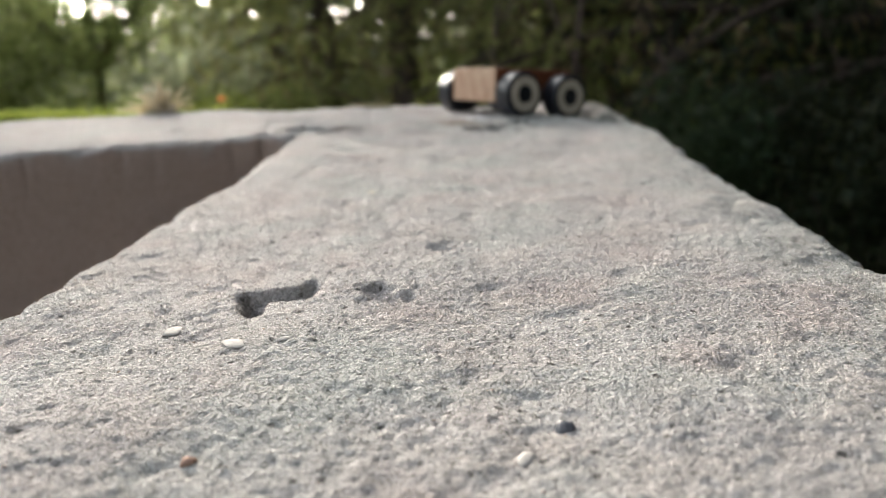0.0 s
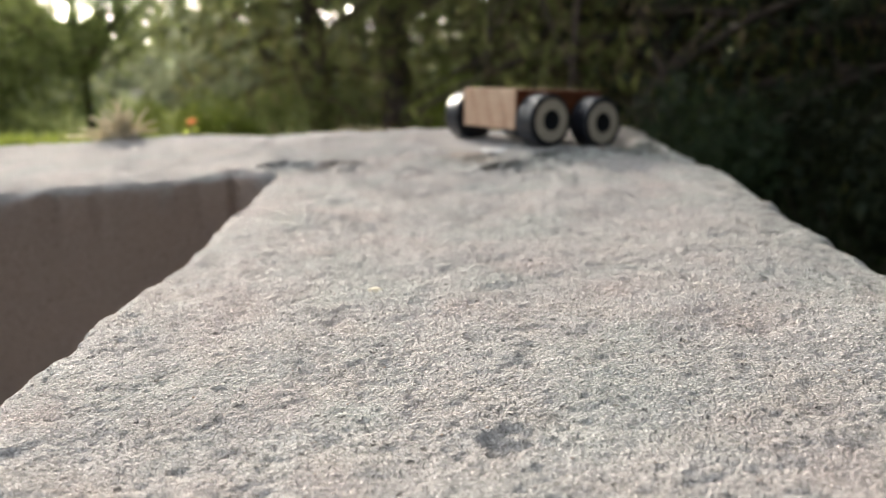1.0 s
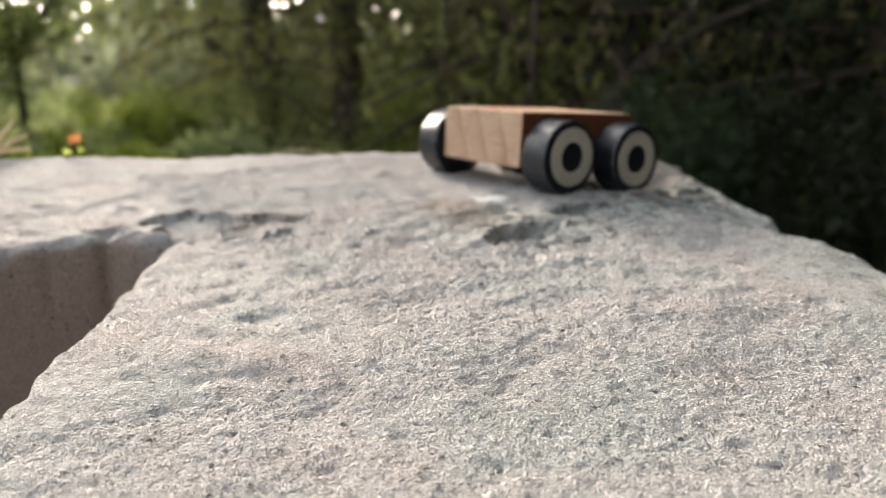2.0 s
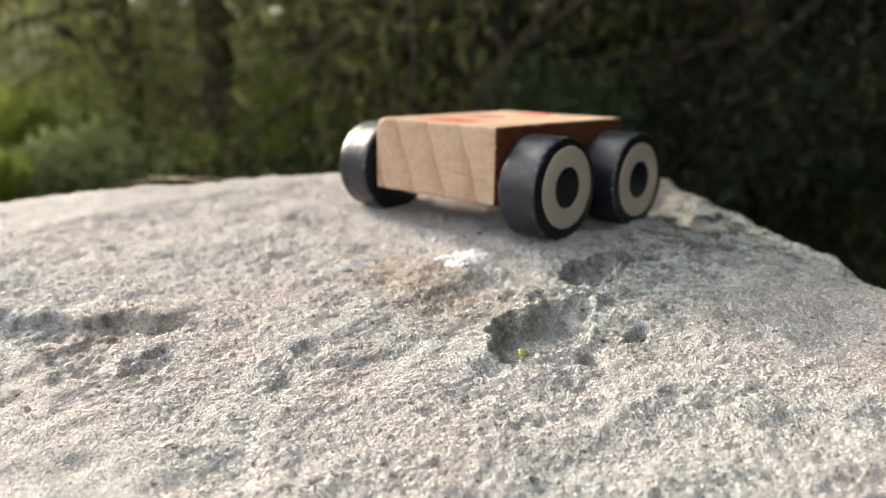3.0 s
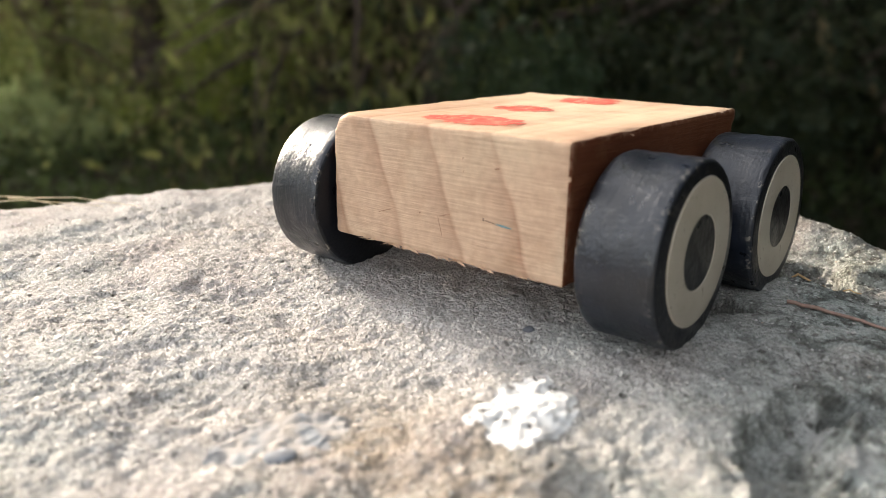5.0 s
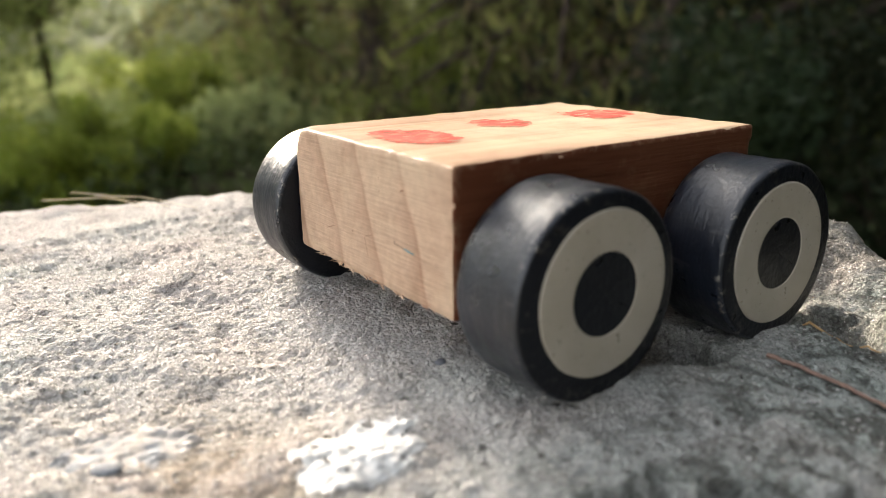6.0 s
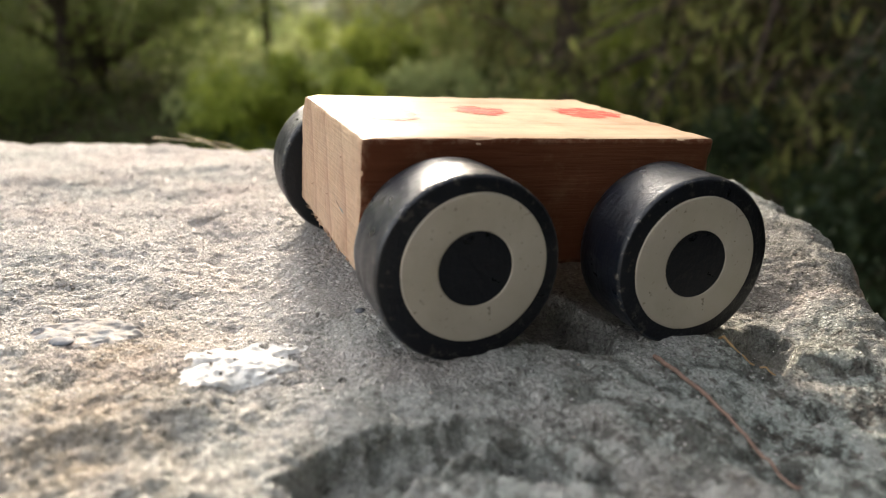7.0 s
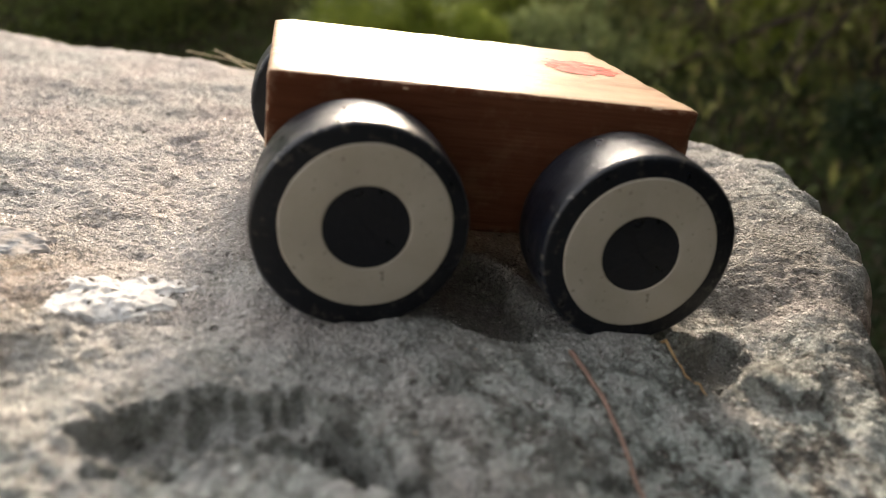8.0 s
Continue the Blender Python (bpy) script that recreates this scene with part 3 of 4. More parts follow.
def make_wheel(car, side, out, y, z, turn, off):
    """A thick black wheel with a cream ring and a black hub spot on its outer face."""
    R, T = WHEEL_R, WHEEL_T
    prof = [(-T, 0), (-T, R * 0.5), (-T, R - 0.0012), (-T + 0.0004, R - 0.0004), (-T + 0.0012, R)]
    prof += [(-T + 0.0012 + (T - 0.0026) * k / 8, R + 0.00008 * math.sin(k * 2.1)) for k in range(1, 9)]
    prof += [(-0.0006, R - 0.0001), (-0.00015, R - 0.0005), (0, R - 0.0010), (0, R * 0.6), (0, 0)]
    w = part("wheel", lathe(prof, 96, 0.00012), BLACK, car, "thick black painted wooden wheel with worn edges")
    w.matrix_local = Matrix.Translation((side * out, y, z)) @ Matrix.Rotation(0 if side > 0 else math.pi, 4, "Z") @ Matrix.Rotation(turn, 4, "X")
    tag_rim(w)
    w.data.materials.append(FACE)
    for f in w.data.polygons:
        if abs(f.normal.x) > 0.8:
            f.material_index = 1
    r0, r1 = R * 0.395, R * 0.79
    shift = Matrix.Rotation(-turn, 4, "X") @ Matrix.Translation((0, *off))
    ring = part("ring", lathe([(0.0, r0), (0.00022, r0 + 0.0001), (0.00025, r0 + 0.0004), (0.00025, (r0 + r1) / 2), (0.00025, r1 - 0.0004),
                               (0.00022, r1 - 0.0001), (0.0, r1)], 96, 0.0001), CREAM, w, "flat cream ring with fine dark specks")
    hub = part("hub", lathe([(0.0001, r0 + 0.0003), (0.0001, r0 * 0.6), (0.0001, 0)], 64, 0.0), FACE, w, "round black hub spot")
    tag_rim(hub)
    ring.matrix_local = hub.matrix_local = shift
    return w


def paint_spot(car, cx, cy, rx, ry, seed):
    """A worn spot of paint that lies on the top of the block."""
    bm = bmesh.new()
    step = 0.0003
    nx, ny = int(rx * 1.4 / step), int(ry * 1.4 / step)
    grid = {}
    for i in range(-nx, nx + 1):
        for j in range(-ny, ny + 1):
            x, y = i * step, j * step
            q = math.hypot(x / rx, y / ry) + 0.24 * noise.noise(Vector((x * 320, y * 130, seed)))
            q += 0.22 * noise.noise(Vector((x * 1100, y * 260, seed + 5)))
            if q < 1 and noise.noise(Vector((x * 900, y * 180, seed + 9))) < 0.42:
                grid[i, j] = bm.verts.new((cx + x, cy + y, CAR_H + 0.00010))
    for (i, j), v in list(grid.items()):
        q = [grid.get(k) for k in ((i, j), (i + 1, j), (i + 1, j + 1), (i, j + 1))]
        if all(q):
            bm.faces.new(q)
    bmesh.ops.delete(bm, geom=[v for v in bm.verts if not v.link_faces], context="VERTS")
    return part("paint_spot", bm, RED, car, "worn red paint spot")


def build_car():
    car = tagged(new("toy_car"), "small wooden toy car with black wheels on the concrete wall", "toy car")
    car.matrix_world = car_pose
    body = part("body", rough_block(CAR_W, CAR_L, CAR_H, 80), PINE, car, "sawn pine block with year rings and worn edges")
    body.data.materials.append(SIDE_PINE)
    edge = body.data.attributes.new("edge", "FLOAT", "POINT")
    for i, v in enumerate(body.data.vertices):
        near = sorted((CAR_W / 2 - abs(v.co.x), min(v.co.y, CAR_L - v.co.y), min(v.co.z, CAR_H - v.co.z)))[1]
        edge.data[i].value = max(0.0, 1 - max(near, 0.0) / 0.0013)
    # side faces take the darker red-brown pine
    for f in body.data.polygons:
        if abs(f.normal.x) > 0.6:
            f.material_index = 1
    for side, out, y, z, turn, off in ((1, 0.0477, 0.0160, 0.0063, 1.4, (0.0008, 0.0006)), (1, 0.0475, 0.0645, 0.0049, 3.0, (0.0, 0.0)),
                                       (-1, 0.0470, 0.0128, 0.0066, 0.4, (0.0, 0.0)), (-1, 0.0470, 0.0642, 0.0049, 1.0, (0.0, 0.0))):
        make_wheel(car, side, out, y, z, turn, off)
        axle = part("axle", lathe([(-0.006, 0), (-0.006, 0.0042), (0.006, 0.0042), (0.006, 0)], 24), BLACK, car, "short black axle stub")
        axle.matrix_local = Matrix.Translation((side * 0.030, y, z))
    paint_spot(car, -0.001, 0.0125, 0.0115, 0.0075, 1.0)
    paint_spot(car, -0.006, 0.0385, 0.0075, 0.0065, 4.0)
    paint_spot(car, -0.004, 0.0665, 0.0085, 0.0085, 8.0)
    rng = random.Random(12)
    for i in range(44):
        x = rng.choice((rng.gauss(-0.010, 0.005), rng.gauss(0.009, 0.007)))
        ln, up = rng.uniform(0.001, 0.0038), -0.0013 * rng.random() ** 1.3
        bm = bmesh.new()
        p = Vector((x, 0.0002, 0.0004))
        q = p + Vector((rng.choice((-1, 1)) * ln * rng.uniform(0.6, 1.2), -rng.uniform(0.0002, 0.0008), up * 0.6))
        side = Vector((0.00055, 0, 0.0003))
        v = [bm.verts.new(c) for c in (p - side, p + side, p + Vector((0, 0.0006, 0)), q)]
        for f in ((0, 1, 3), (1, 2, 3), (2, 0, 3), (0, 2, 1)):
            bm.faces.new([v[k] for k in f])
        part("splinter", bm, PINE, car, smooth=False)
    # pen marks and nicks on the front
    for a, b, w, mat, label in (((0.0115, 0.0100), (0.0118, 0.0100), 0.0003, PEN, "small dark pen dot"),
                                ((0.0120, 0.0099), (0.0146, 0.0096), 0.00008, PEN, "thin pen stroke"),
                                ((0.0146, 0.0096), (0.0182, 0.0093), 0.00018, BLUE, "short blue-green pen stroke"),
                                ((0.0140, 0.0200), (0.0152, 0.0203), 0.00016, NICK, "small brown nick"),
                                ((-0.0161, 0.0070), (-0.0119, 0.0084), 0.00007, NICK, "fine scratch"),
                                ((0.0005, 0.0088), (0.0035, 0.0097), 0.00007, NICK, "fine scratch"),
                                ((0.0003, 0.0086), (0.0015, 0.0048), 0.00007, NICK, "fine scratch"),
                                ((0.0064, 0.0212), (0.0066, 0.0212), 0.00016, NICK, "tiny dark speck"),
                                ((0.0065, 0.0187), (0.0067, 0.0187), 0.00016, NICK, "tiny dark speck"),
                                ((-0.0046, 0.0086), (-0.0043, 0.0088), 0.00015, NICK, "tiny dark speck")):
        bm = bmesh.new()
        n = 8
        d = Vector((b[0] - a[0], 0, b[1] - a[1]))
        s = Vector((-d.z, 0, d.x)).normalized()
        top, low = [], []
        for i in range(n + 1):
            p = Vector((a[0], -0.00022, a[1])) + d * (i / n)
            k = w * (0.55 + 0.6 * math.sin(math.pi * (i + 0.4) / (n + 0.8)))
            top.append(bm.verts.new(p + s * k))
            low.append(bm.verts.new(p - s * k))
        for i in range(n):
            bm.faces.new((low[i], low[i + 1], top[i + 1], top[i]))
        part("pen_mark", bm, mat, car, label)
    return car


PEN = plain("brown_ink", (0.09, 0.05, 0.035), 0.7, 900.0, 0.3)
NICK = plain("dark_nick", (0.24, 0.13, 0.08), 0.8, 900.0, 0.3)
BLUE = plain("blue_green_ink", (0.10, 0.20, 0.22), 0.7, 900.0, 0.3)
build_car()


# ---- small things on the wall ----
def crust(name, cx, cy, rx, ry, skew, lift, rough, seed, mat, label, category):
    """A thin irregular patch that follows the ground."""
    step = 0.0003
    m = 1.5 * max(rx, ry)
    x, y = np.meshgrid(np.arange(cx - m, cx + m, step), np.arange(cy - m, cy + m, step))
    h, _ = wall_height(x, y)
    q = np.hypot((x - cx - skew * (y - cy)) / rx, (y - cy) / ry) + (0.08 + 0.24 * rough) * value_noise(x, y, 0.0045, seed) + 0.16 * value_noise(x, y, 0.0016, seed + 1)
    keep = (q < 1.0) & (value_noise(x, y, 0.0016, seed + 2) > -1 + 0.6 * rough * (0.16 + np.clip(q - 0.5, 0, 1)))
    full = keep[:-1, :-1] & keep[1:, :-1] & keep[:-1, 1:] & keep[1:, 1:]
    idx = np.arange(x.size).reshape(x.shape)
    faces = np.stack([idx[:-1, :-1][full], idx[:-1, 1:][full], idx[1:, 1:][full], idx[1:, :-1][full]], 1)
    z = h * rough + (1 - rough) * np.quantile(h[keep], 0.7) + lift + 0.00025 * value_noise(x, y, 0.0012, seed + 3)
    z = np.where(q > 0.86, np.minimum(z, h + 0.0001), z)
    used, inv = np.unique(faces.ravel(), return_inverse=True)
    v = np.stack([x.ravel(), y.ravel(), z.ravel()], 1)[used]
    tagged(new(name, mesh_of(name, v, inv.reshape(-1, 4), mat, True)), label, category)


def slab_material():
    k = Mat("layered_stone", 0.8)
    c = k.ramp(k.noise(170, 4, 0.6, k.scaled(1, 1, 1)), [(0.35, (0.17, 0.19, 0.215)), (0.5, (0.26, 0.25, 0.245)), (0.65, (0.32, 0.29, 0.26))])
    return k.done(c, normal=k.bump(k.noise(900, 3), 0.0003, 0.7))


crust("paint_splash", -0.0086, -0.0416, 0.0078, 0.0102, -0.15, 0.0004, 0.80, 21, plain("white_crust", (0.60, 0.60, 0.59), 0.85, 500.0, 0.10, 0.0004),
      "dried white crusty splash on the concrete wall", "splash")
crust("flat_stone", -0.0335, -0.0685, 0.0072, 0.0112, 0.30, 0.0003, 0.45, 31, slab_material(), "flat grey and tan stone flush in the concrete", "stone")


def grains(n):
    rng = np.random.default_rng(5)
    px, py = rng.uniform(-0.30, 0.55, n * 4), rng.uniform(-0.45, 0.13, n * 4)
    h, d = wall_height(px, py)
    ok = d > 0.004
    near = np.minimum(np.hypot(px + 0.02, py + 0.03), to_line(px, py, [(0.45, -0.34), (0.1, -0.12)])) < 0.16
    ok &= near | (rng.random(n * 4) < 0.3)
    px, py, h = px[ok][:n], py[ok][:n], h[ok][:n]
    m = len(px)
    size = 0.00016 + 0.00035 * rng.random(m) ** 3
    base = np.array([(1, 0, 0), (0, 1, 0), (-1, 0, 0), (0, -1, 0), (0, 0, 0.6), (0, 0, -0.6)])
    v = base[None] * rng.uniform(0.6, 1.2, (m, 6, 1)) * size[:, None, None]
    a = rng.uniform(0, 6.283, m)
    c, s = np.cos(a)[:, None], np.sin(a)[:, None]
    v = np.stack([v[..., 0] * c - v[..., 1] * s, v[..., 0] * s + v[..., 1] * c, v[..., 2]], 2)
    v += np.stack([px, py, h + size * 0.35], 1)[:, None]
    tri = np.array([(0, 1, 4), (1, 2, 4), (2, 3, 4), (3, 0, 4), (1, 0, 5), (2, 1, 5), (3, 2, 5), (0, 3, 5)])
    f = (tri[None] + 6 * np.arange(m)[:, None, None]).reshape(-1, 3)
    me = mesh_of("sand_grains", v.reshape(-1, 3), f, GRAINS)
    tagged(new("sand_grains", me), "loose pale and dark sand grains on the concrete", "sand", kind="stuff")


grains(24000)


def pebble(name, x, y, size, mat, label, squash=0.6, seed=0):
    bm = bmesh.new()
    bmesh.ops.create_icosphere(bm, subdivisions=2, radius=1)
    for v in bm.verts:
        f = 1 + 0.35 * noise.noise(v.co * 1.3 + Vector((seed, 0, 0)))
        v.co = Vector((v.co.x * size[0] * f, v.co.y * size[1] * f, v.co.z * size[0] * squash * f))
    ob = part(name, bm, mat, None)
    ob.matrix_world = pose(x, y, ground_at(x, y) + size[0] * squash * 0.05, 0, 0, seed * 50)
    return tagged(ob, label, "pebble", "pebbles on the wall")


DARKSTONE = plain("dark_stone", (0.10, 0.105, 0.12), 0.6, 900.0, 0.4)
PALESTONE = plain("pale_stone", (0.42, 0.40, 0.37), 0.8, 700.0, 0.25)
REDSTONE = plain("red_stone", (0.38, 0.24, 0.18), 0.8, 900.0, 0.3)
GREYSTONE = plain("grey_stone", (0.16, 0.175, 0.20), 0.8, 500.0, 0.35)
pebble("pebble", 0.409, -0.296, (0.0018, 0.0016), DARKSTONE, "dark round pebble stuck in the concrete", 0.8, 1)
pebble("pebble", 0.383, -0.352, (0.0013, 0.0011), REDSTONE, "tiny brick-red pebble stuck in the concrete", 0.7, 2)
pebble("pebble", 0.3214, -0.3411, (0.0034, 0.0022), PALESTONE, "flat pale pebble stuck in the concrete", 0.12, 3)
pebble("pebble", 0.3396, -0.3318, (0.0034, 0.0022), PALESTONE, "flat pale pebble stuck in the concrete", 0.12, 4)
pebble("pebble", 0.345, -0.322, (0.0016, 0.0013), PALESTONE, "small pale pebble stuck in the concrete", 0.25, 5)
pebble("pebble", 0.413, -0.307, (0.0024, 0.0013), PALESTONE, "flat pale pebble stuck in the concrete", 0.15, 6)
pebble("pebble", 0.201, -0.232, (0.0030, 0.0026), plain("yellow_stone", (0.50, 0.47, 0.36), 0.9, 600.0, 0.2), "flat yellowish pebble stuck in the concrete", 0.14, 7)
pebble("pebble", -0.026, -0.016, (0.0012, 0.0010), DARKSTONE, "tiny blue-black pebble in front of the toy car", 0.6, 8)
pebble("pebble", -0.0290, -0.0735, (0.0026, 0.0017), GREYSTONE, "small blue-grey stone beside the flat one", 0.16, 1.2)


def strand(name, pts, radius, mat, label, category):
    """A thin dry stalk as a tapering tube through the points."""
    cu = bpy.data.curves.new(name, "CURVE")
    cu.dimensions, cu.bevel_depth, cu.bevel_resolution = "3D", radius, 2
    sp = cu.splines.new("POLY")
    sp.points.add(len(pts) - 1)
    for i, p in enumerate(pts):
        sp.points[i].co = (*p, 1)
        sp.points[i].radius = 1 - 0.55 * i / (len(pts) - 1)
    tmp = bpy.data.objects.new(name, cu)
    scene.collection.objects.link(tmp)
    me = bpy.data.meshes.new_from_object(tmp.evaluated_get(bpy.context.evaluated_depsgraph_get()))
    bpy.data.objects.remove(tmp)
    me.materials.clear()
    me.materials.append(mat)
    return tagged(new(name, me), label, category)


def lying(points, lift=0.0006, n=8):
    out = []
    for (ax, ay), (bx, by) in zip(points[:-1], points[1:]):
        for k in range(n):
            x, y = ax + (bx - ax) * k / n, ay + (by - ay) * k / n
            out.append((x, y, ground_at(x, y)))
    z = np.array([p[2] for p in out])
    z = np.convolve(np.pad(z, 4, "edge"), np.ones(9) / 9, "valid")
    return [(p[0], p[1], max(float(q), p[2]) + lift) for p, q in zip(out, z)]


BUD = plain("yellow_green_bud", (0.40, 0.40, 0.14), 0.6, 700.0, 0.3)
for bx, by, br in ((0.0425, -0.0735, 0.0016), (0.0440, -0.0755, 0.0013)):
    tagged(pebble("bud", bx, by, (br, br * 0.8), BUD, "tiny yellow-green bud lying in the hollow", 0.9, by * 900), category="bud", group="buds in the hollow")
pebble("pebble", -0.1425, 0.0085, (0.0036, 0.0022), PALESTONE, "pale flake on the back edge of the wall", 0.35, 2.4)
NEEDLE = plain("dry_needle", (0.27, 0.17, 0.13), 0.6, 800.0, 0.3)
strand("pine_needle", lying([(0.0060, 0.0345), (0.0180, 0.0363), (0.0286, 0.0362), (0.0386, 0.0356), (0.046, 0.0350)]), 0.00046, NEEDLE,
       "dry red-brown pine needle lying on the concrete", "pine needle")
strand("pine_needle", lying([(0.001, 0.053), (0.010, 0.0545), (0.0165, 0.055)]), 0.0003, plain("pale_needle", (0.42, 0.27, 0.13), 0.6, 800.0, 0.3),
       "short pale brown needle behind the wheel of the toy car", "pine needle")


for ax, ay, bx, by in ((-0.212, -0.062, -0.184, -0.026), (-0.204, -0.046, -0.171, -0.020), (-0.216, -0.052, -0.188, -0.034)):
    strand("straw_stalk", [(ax, ay, 0.0012), ((ax + bx) / 2, (ay + by) / 2, 0.0012), (bx, by, ground_at(bx, by) + 0.0006)], 0.00022,
           STRAW, "thin dry straw stalk on the back edge of the wall", "straw")


# ---- trees, bushes and grass ----
def around(yaw, dist):
    a = radians(yaw)
    return 0.1 - dist * math.sin(a), -0.15 + dist * math.cos(a)


def quads(centers, along, across):
    """Leaf shapes: a pointed quad for each centre."""
    v = np.stack([centers - along, centers + across, centers + along, centers - across], 1)
    return v.reshape(-1, 3), np.arange(len(centers) * 4).reshape(-1, 4)


def unit(v):
    return v / np.maximum(np.linalg.norm(v, axis=1, keepdims=True), 1e-9)


def leaves(rng, centers, length, width, droop=0.3):
    n = len(centers)
    a = rng.normal(size=(n, 3))
    a[:, 2] -= droop * 2
    a = unit(a)
    b = unit(np.cross(a, rng.normal(size=(n, 3))))
    s = rng.uniform(0.6, 1.3, (n, 1))
    return quads(centers, a * s * length / 2, b * s * width / 2)


def tube(pts, radii, n=6):
    pts = np.asarray(pts, float)
    v, f = [], []
    for i, (p, r) in enumerate(zip(pts, radii)):
        d = pts[min(i + 1, len(pts) - 1)] - pts[max(i - 1, 0)]
        d = d / max(np.linalg.norm(d), 1e-9)
        s = np.cross(d, (0.3, 0.9, 0.2) if abs(d[2]) > 0.6 else (0, 0, 1))
        s /= np.linalg.norm(s)
        t = np.cross(d, s)
        for k in range(n):
            a = 2 * math.pi * k / n
            v.append(p + r * (math.cos(a) * s + math.sin(a) * t))
        if i:
            for k in range(n):
                f.append(((i - 1) * n + k, (i - 1) * n + (k + 1) % n, i * n + (k + 1) % n, i * n + k))
    return np.array(v), np.array(f)


def add_part(name, vf, mat, parent, label=""):
    ob = new(name, mesh_of(name, vf[0], vf[1], mat))
    ob.parent = parent
    return tagged(ob, label)


def conifer(yaw, dist, height, spread, seed, low=0.1, leaf=1.0, dry=0.15, dens=1.0, mat=None):
    rng = np.random.default_rng(seed)
    x, y = around(yaw, dist)
    tree = tagged(new("conifer_tree"), "dark conifer with drooping needle sprays, behind the wall or as unseen sky blocker", "tree", "trees behind the wall")
    tree.location = (x, y, GROUND_Z)
    r = 0.03 + height * 0.012
    hs = np.linspace(0, height, 12)
    bend = np.cumsum(rng.normal(0, 0.02, (12, 2)), 0) * height * 0.15
    bend -= bend[0]
    add_part("trunk", tube(np.column_stack([bend, hs]), r * (1.05 - hs / height), 9), BARK, tree)
    wood, centers, tips, hang = [], [], [], []
    n = int(height * 11 * dens)
    for i in range(n):
        u = low + (1 - low) * (i + rng.random()) / n
        z = height * u
        size = spread * (1 - u) ** 0.7 * rng.uniform(0.7, 1.15) + 0.15
        a = i * 2.4 + rng.normal(0, 0.4)
        s = np.linspace(0, 1, 7)
        out = np.array([math.cos(a), math.sin(a), 0.0])
        side = np.array([-math.sin(a), math.cos(a), 0.0])
        pts = out * (s * size)[:, None] + side * (0.12 * size * np.sin(s * 3 + rng.random() * 6))[:, None]
        pts[:, 2] = z + size * (0.12 * s - rng.uniform(0.35, 0.6) * s ** 2)
        pts[:, :2] += [np.interp(z, hs, bend[:, 0]), np.interp(z, hs, bend[:, 1])]
        wood.append(tube(pts, 0.012 * (1.1 - s) * (1 + height / 6), 4))
        m = int(90 * dens * size / leaf + 8)
        k = rng.random(m) ** 0.7
        p = np.stack([np.interp(k, s, pts[:, j]) for j in range(3)], 1)
        p += side * rng.normal(0, 0.17 * size * (0.3 + k))[:, None]
        p[:, 2] -= np.abs(rng.normal(0, 0.10 * size + 0.03, m))
        pick = rng.random(m) < dry
        centers.append(p[~pick])
        tips.append(p[pick])
    for w in wood:
        add_part("limb", w, BARK, tree)
    c = np.concatenate(centers)
    tagged(add_part("crown", leaves(rng, c, 0.11 * leaf, 0.032 * leaf, 0.8), mat or SPRUCE, tree), kind="stuff")
    t = np.concatenate(tips)
    if len(t):
        tagged(add_part("dry_foliage", leaves(rng, t, 0.10 * leaf, 0.02 * leaf, 0.8), DRYTIP, tree, "brown dry twigs"), kind="stuff")
    return tree


def leafy(name, yaw, dist, base, top, radius, seed, mat, label, count=2600, size=0.09, lumps=14, trunk=True, category="tree"):
    """A broad-leaved tree or bush: trunk, forked limbs, and lumps of leaves with gaps."""
    rng = np.random.default_rng(seed)
    x, y = around(yaw, dist)
    tree = tagged(new(name), label, category, "trees behind the wall" if category == "tree" else "bushes behind the wall")
    tree.location = (x, y, GROUND_Z)
    base, top = base - GROUND_Z, top - GROUND_Z
    mid = np.column_stack([rng.normal(0, radius * 0.5, lumps), rng.normal(0, radius * 0.5, lumps), rng.uniform(base, top, lumps)])
    r = 0.012 + 0.012 * top
    stem = [(0, 0, 0), (rng.normal(0, 0.03), rng.normal(0, 0.03), base * 0.6 + 0.05), (0, 0, (base + top) / 2)]
    if trunk:
        add_part("trunk", tube(stem, (r, r * 0.8, r * 0.4), 9), BARK, tree)
    wood = [tube([stem[1], (np.array(stem[1]) + m) / 2 + rng.normal(0, 0.06, 3), m], (r * 0.45, r * 0.3, r * 0.1), 4) for m in mid]
    for w in wood:
        add_part("limb", w, BARK, tree)
    which = rng.integers(0, lumps, count)
    p = mid[which] + unit(rng.normal(size=(count, 3))) * (rng.random((count, 1)) ** 0.45) * radius * 0.42 * (0.6 + 0.8 * rng.random((lumps, 1))[which])
    p = p[p[:, 2] > 0.02]
    tagged(add_part("crown", leaves(rng, p, size, size * 0.55, 0.3), mat, tree), kind="stuff")
    return tree


# dark conifers close behind the corner, their unseen tops tall to block overhead sky
for i, (yaw, dist, height, spread, dry) in enumerate([
        (12, 5.2, 12.0, 2.4, 0.05), (24, 4.4, 11.6, 2.2, 0.05), (34, 5.8, 12.5, 2.5, 0.10), (42, 4.8, 11.6, 2.0, 0.32), (50, 5.6, 12.2, 2.1, 0.32),
        (62.3, 6.6, 9.0, 1.7, 0.15), (68.0, 7.2, 7.4, 1.4, 0.35), (30, 9.0, 10.5, 2.8, 0.05), (46, 9.4, 10.8, 2.8, 0.1), (56, 10.5, 10.0, 2.8, 0.1),
        (0, 6.0, 8.5, 2.2, 0.05), (18, 10.0, 11.0, 3.0, 0.05)]):
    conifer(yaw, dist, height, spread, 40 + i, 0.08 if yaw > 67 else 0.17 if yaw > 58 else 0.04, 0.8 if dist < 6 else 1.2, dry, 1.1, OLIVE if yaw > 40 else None)
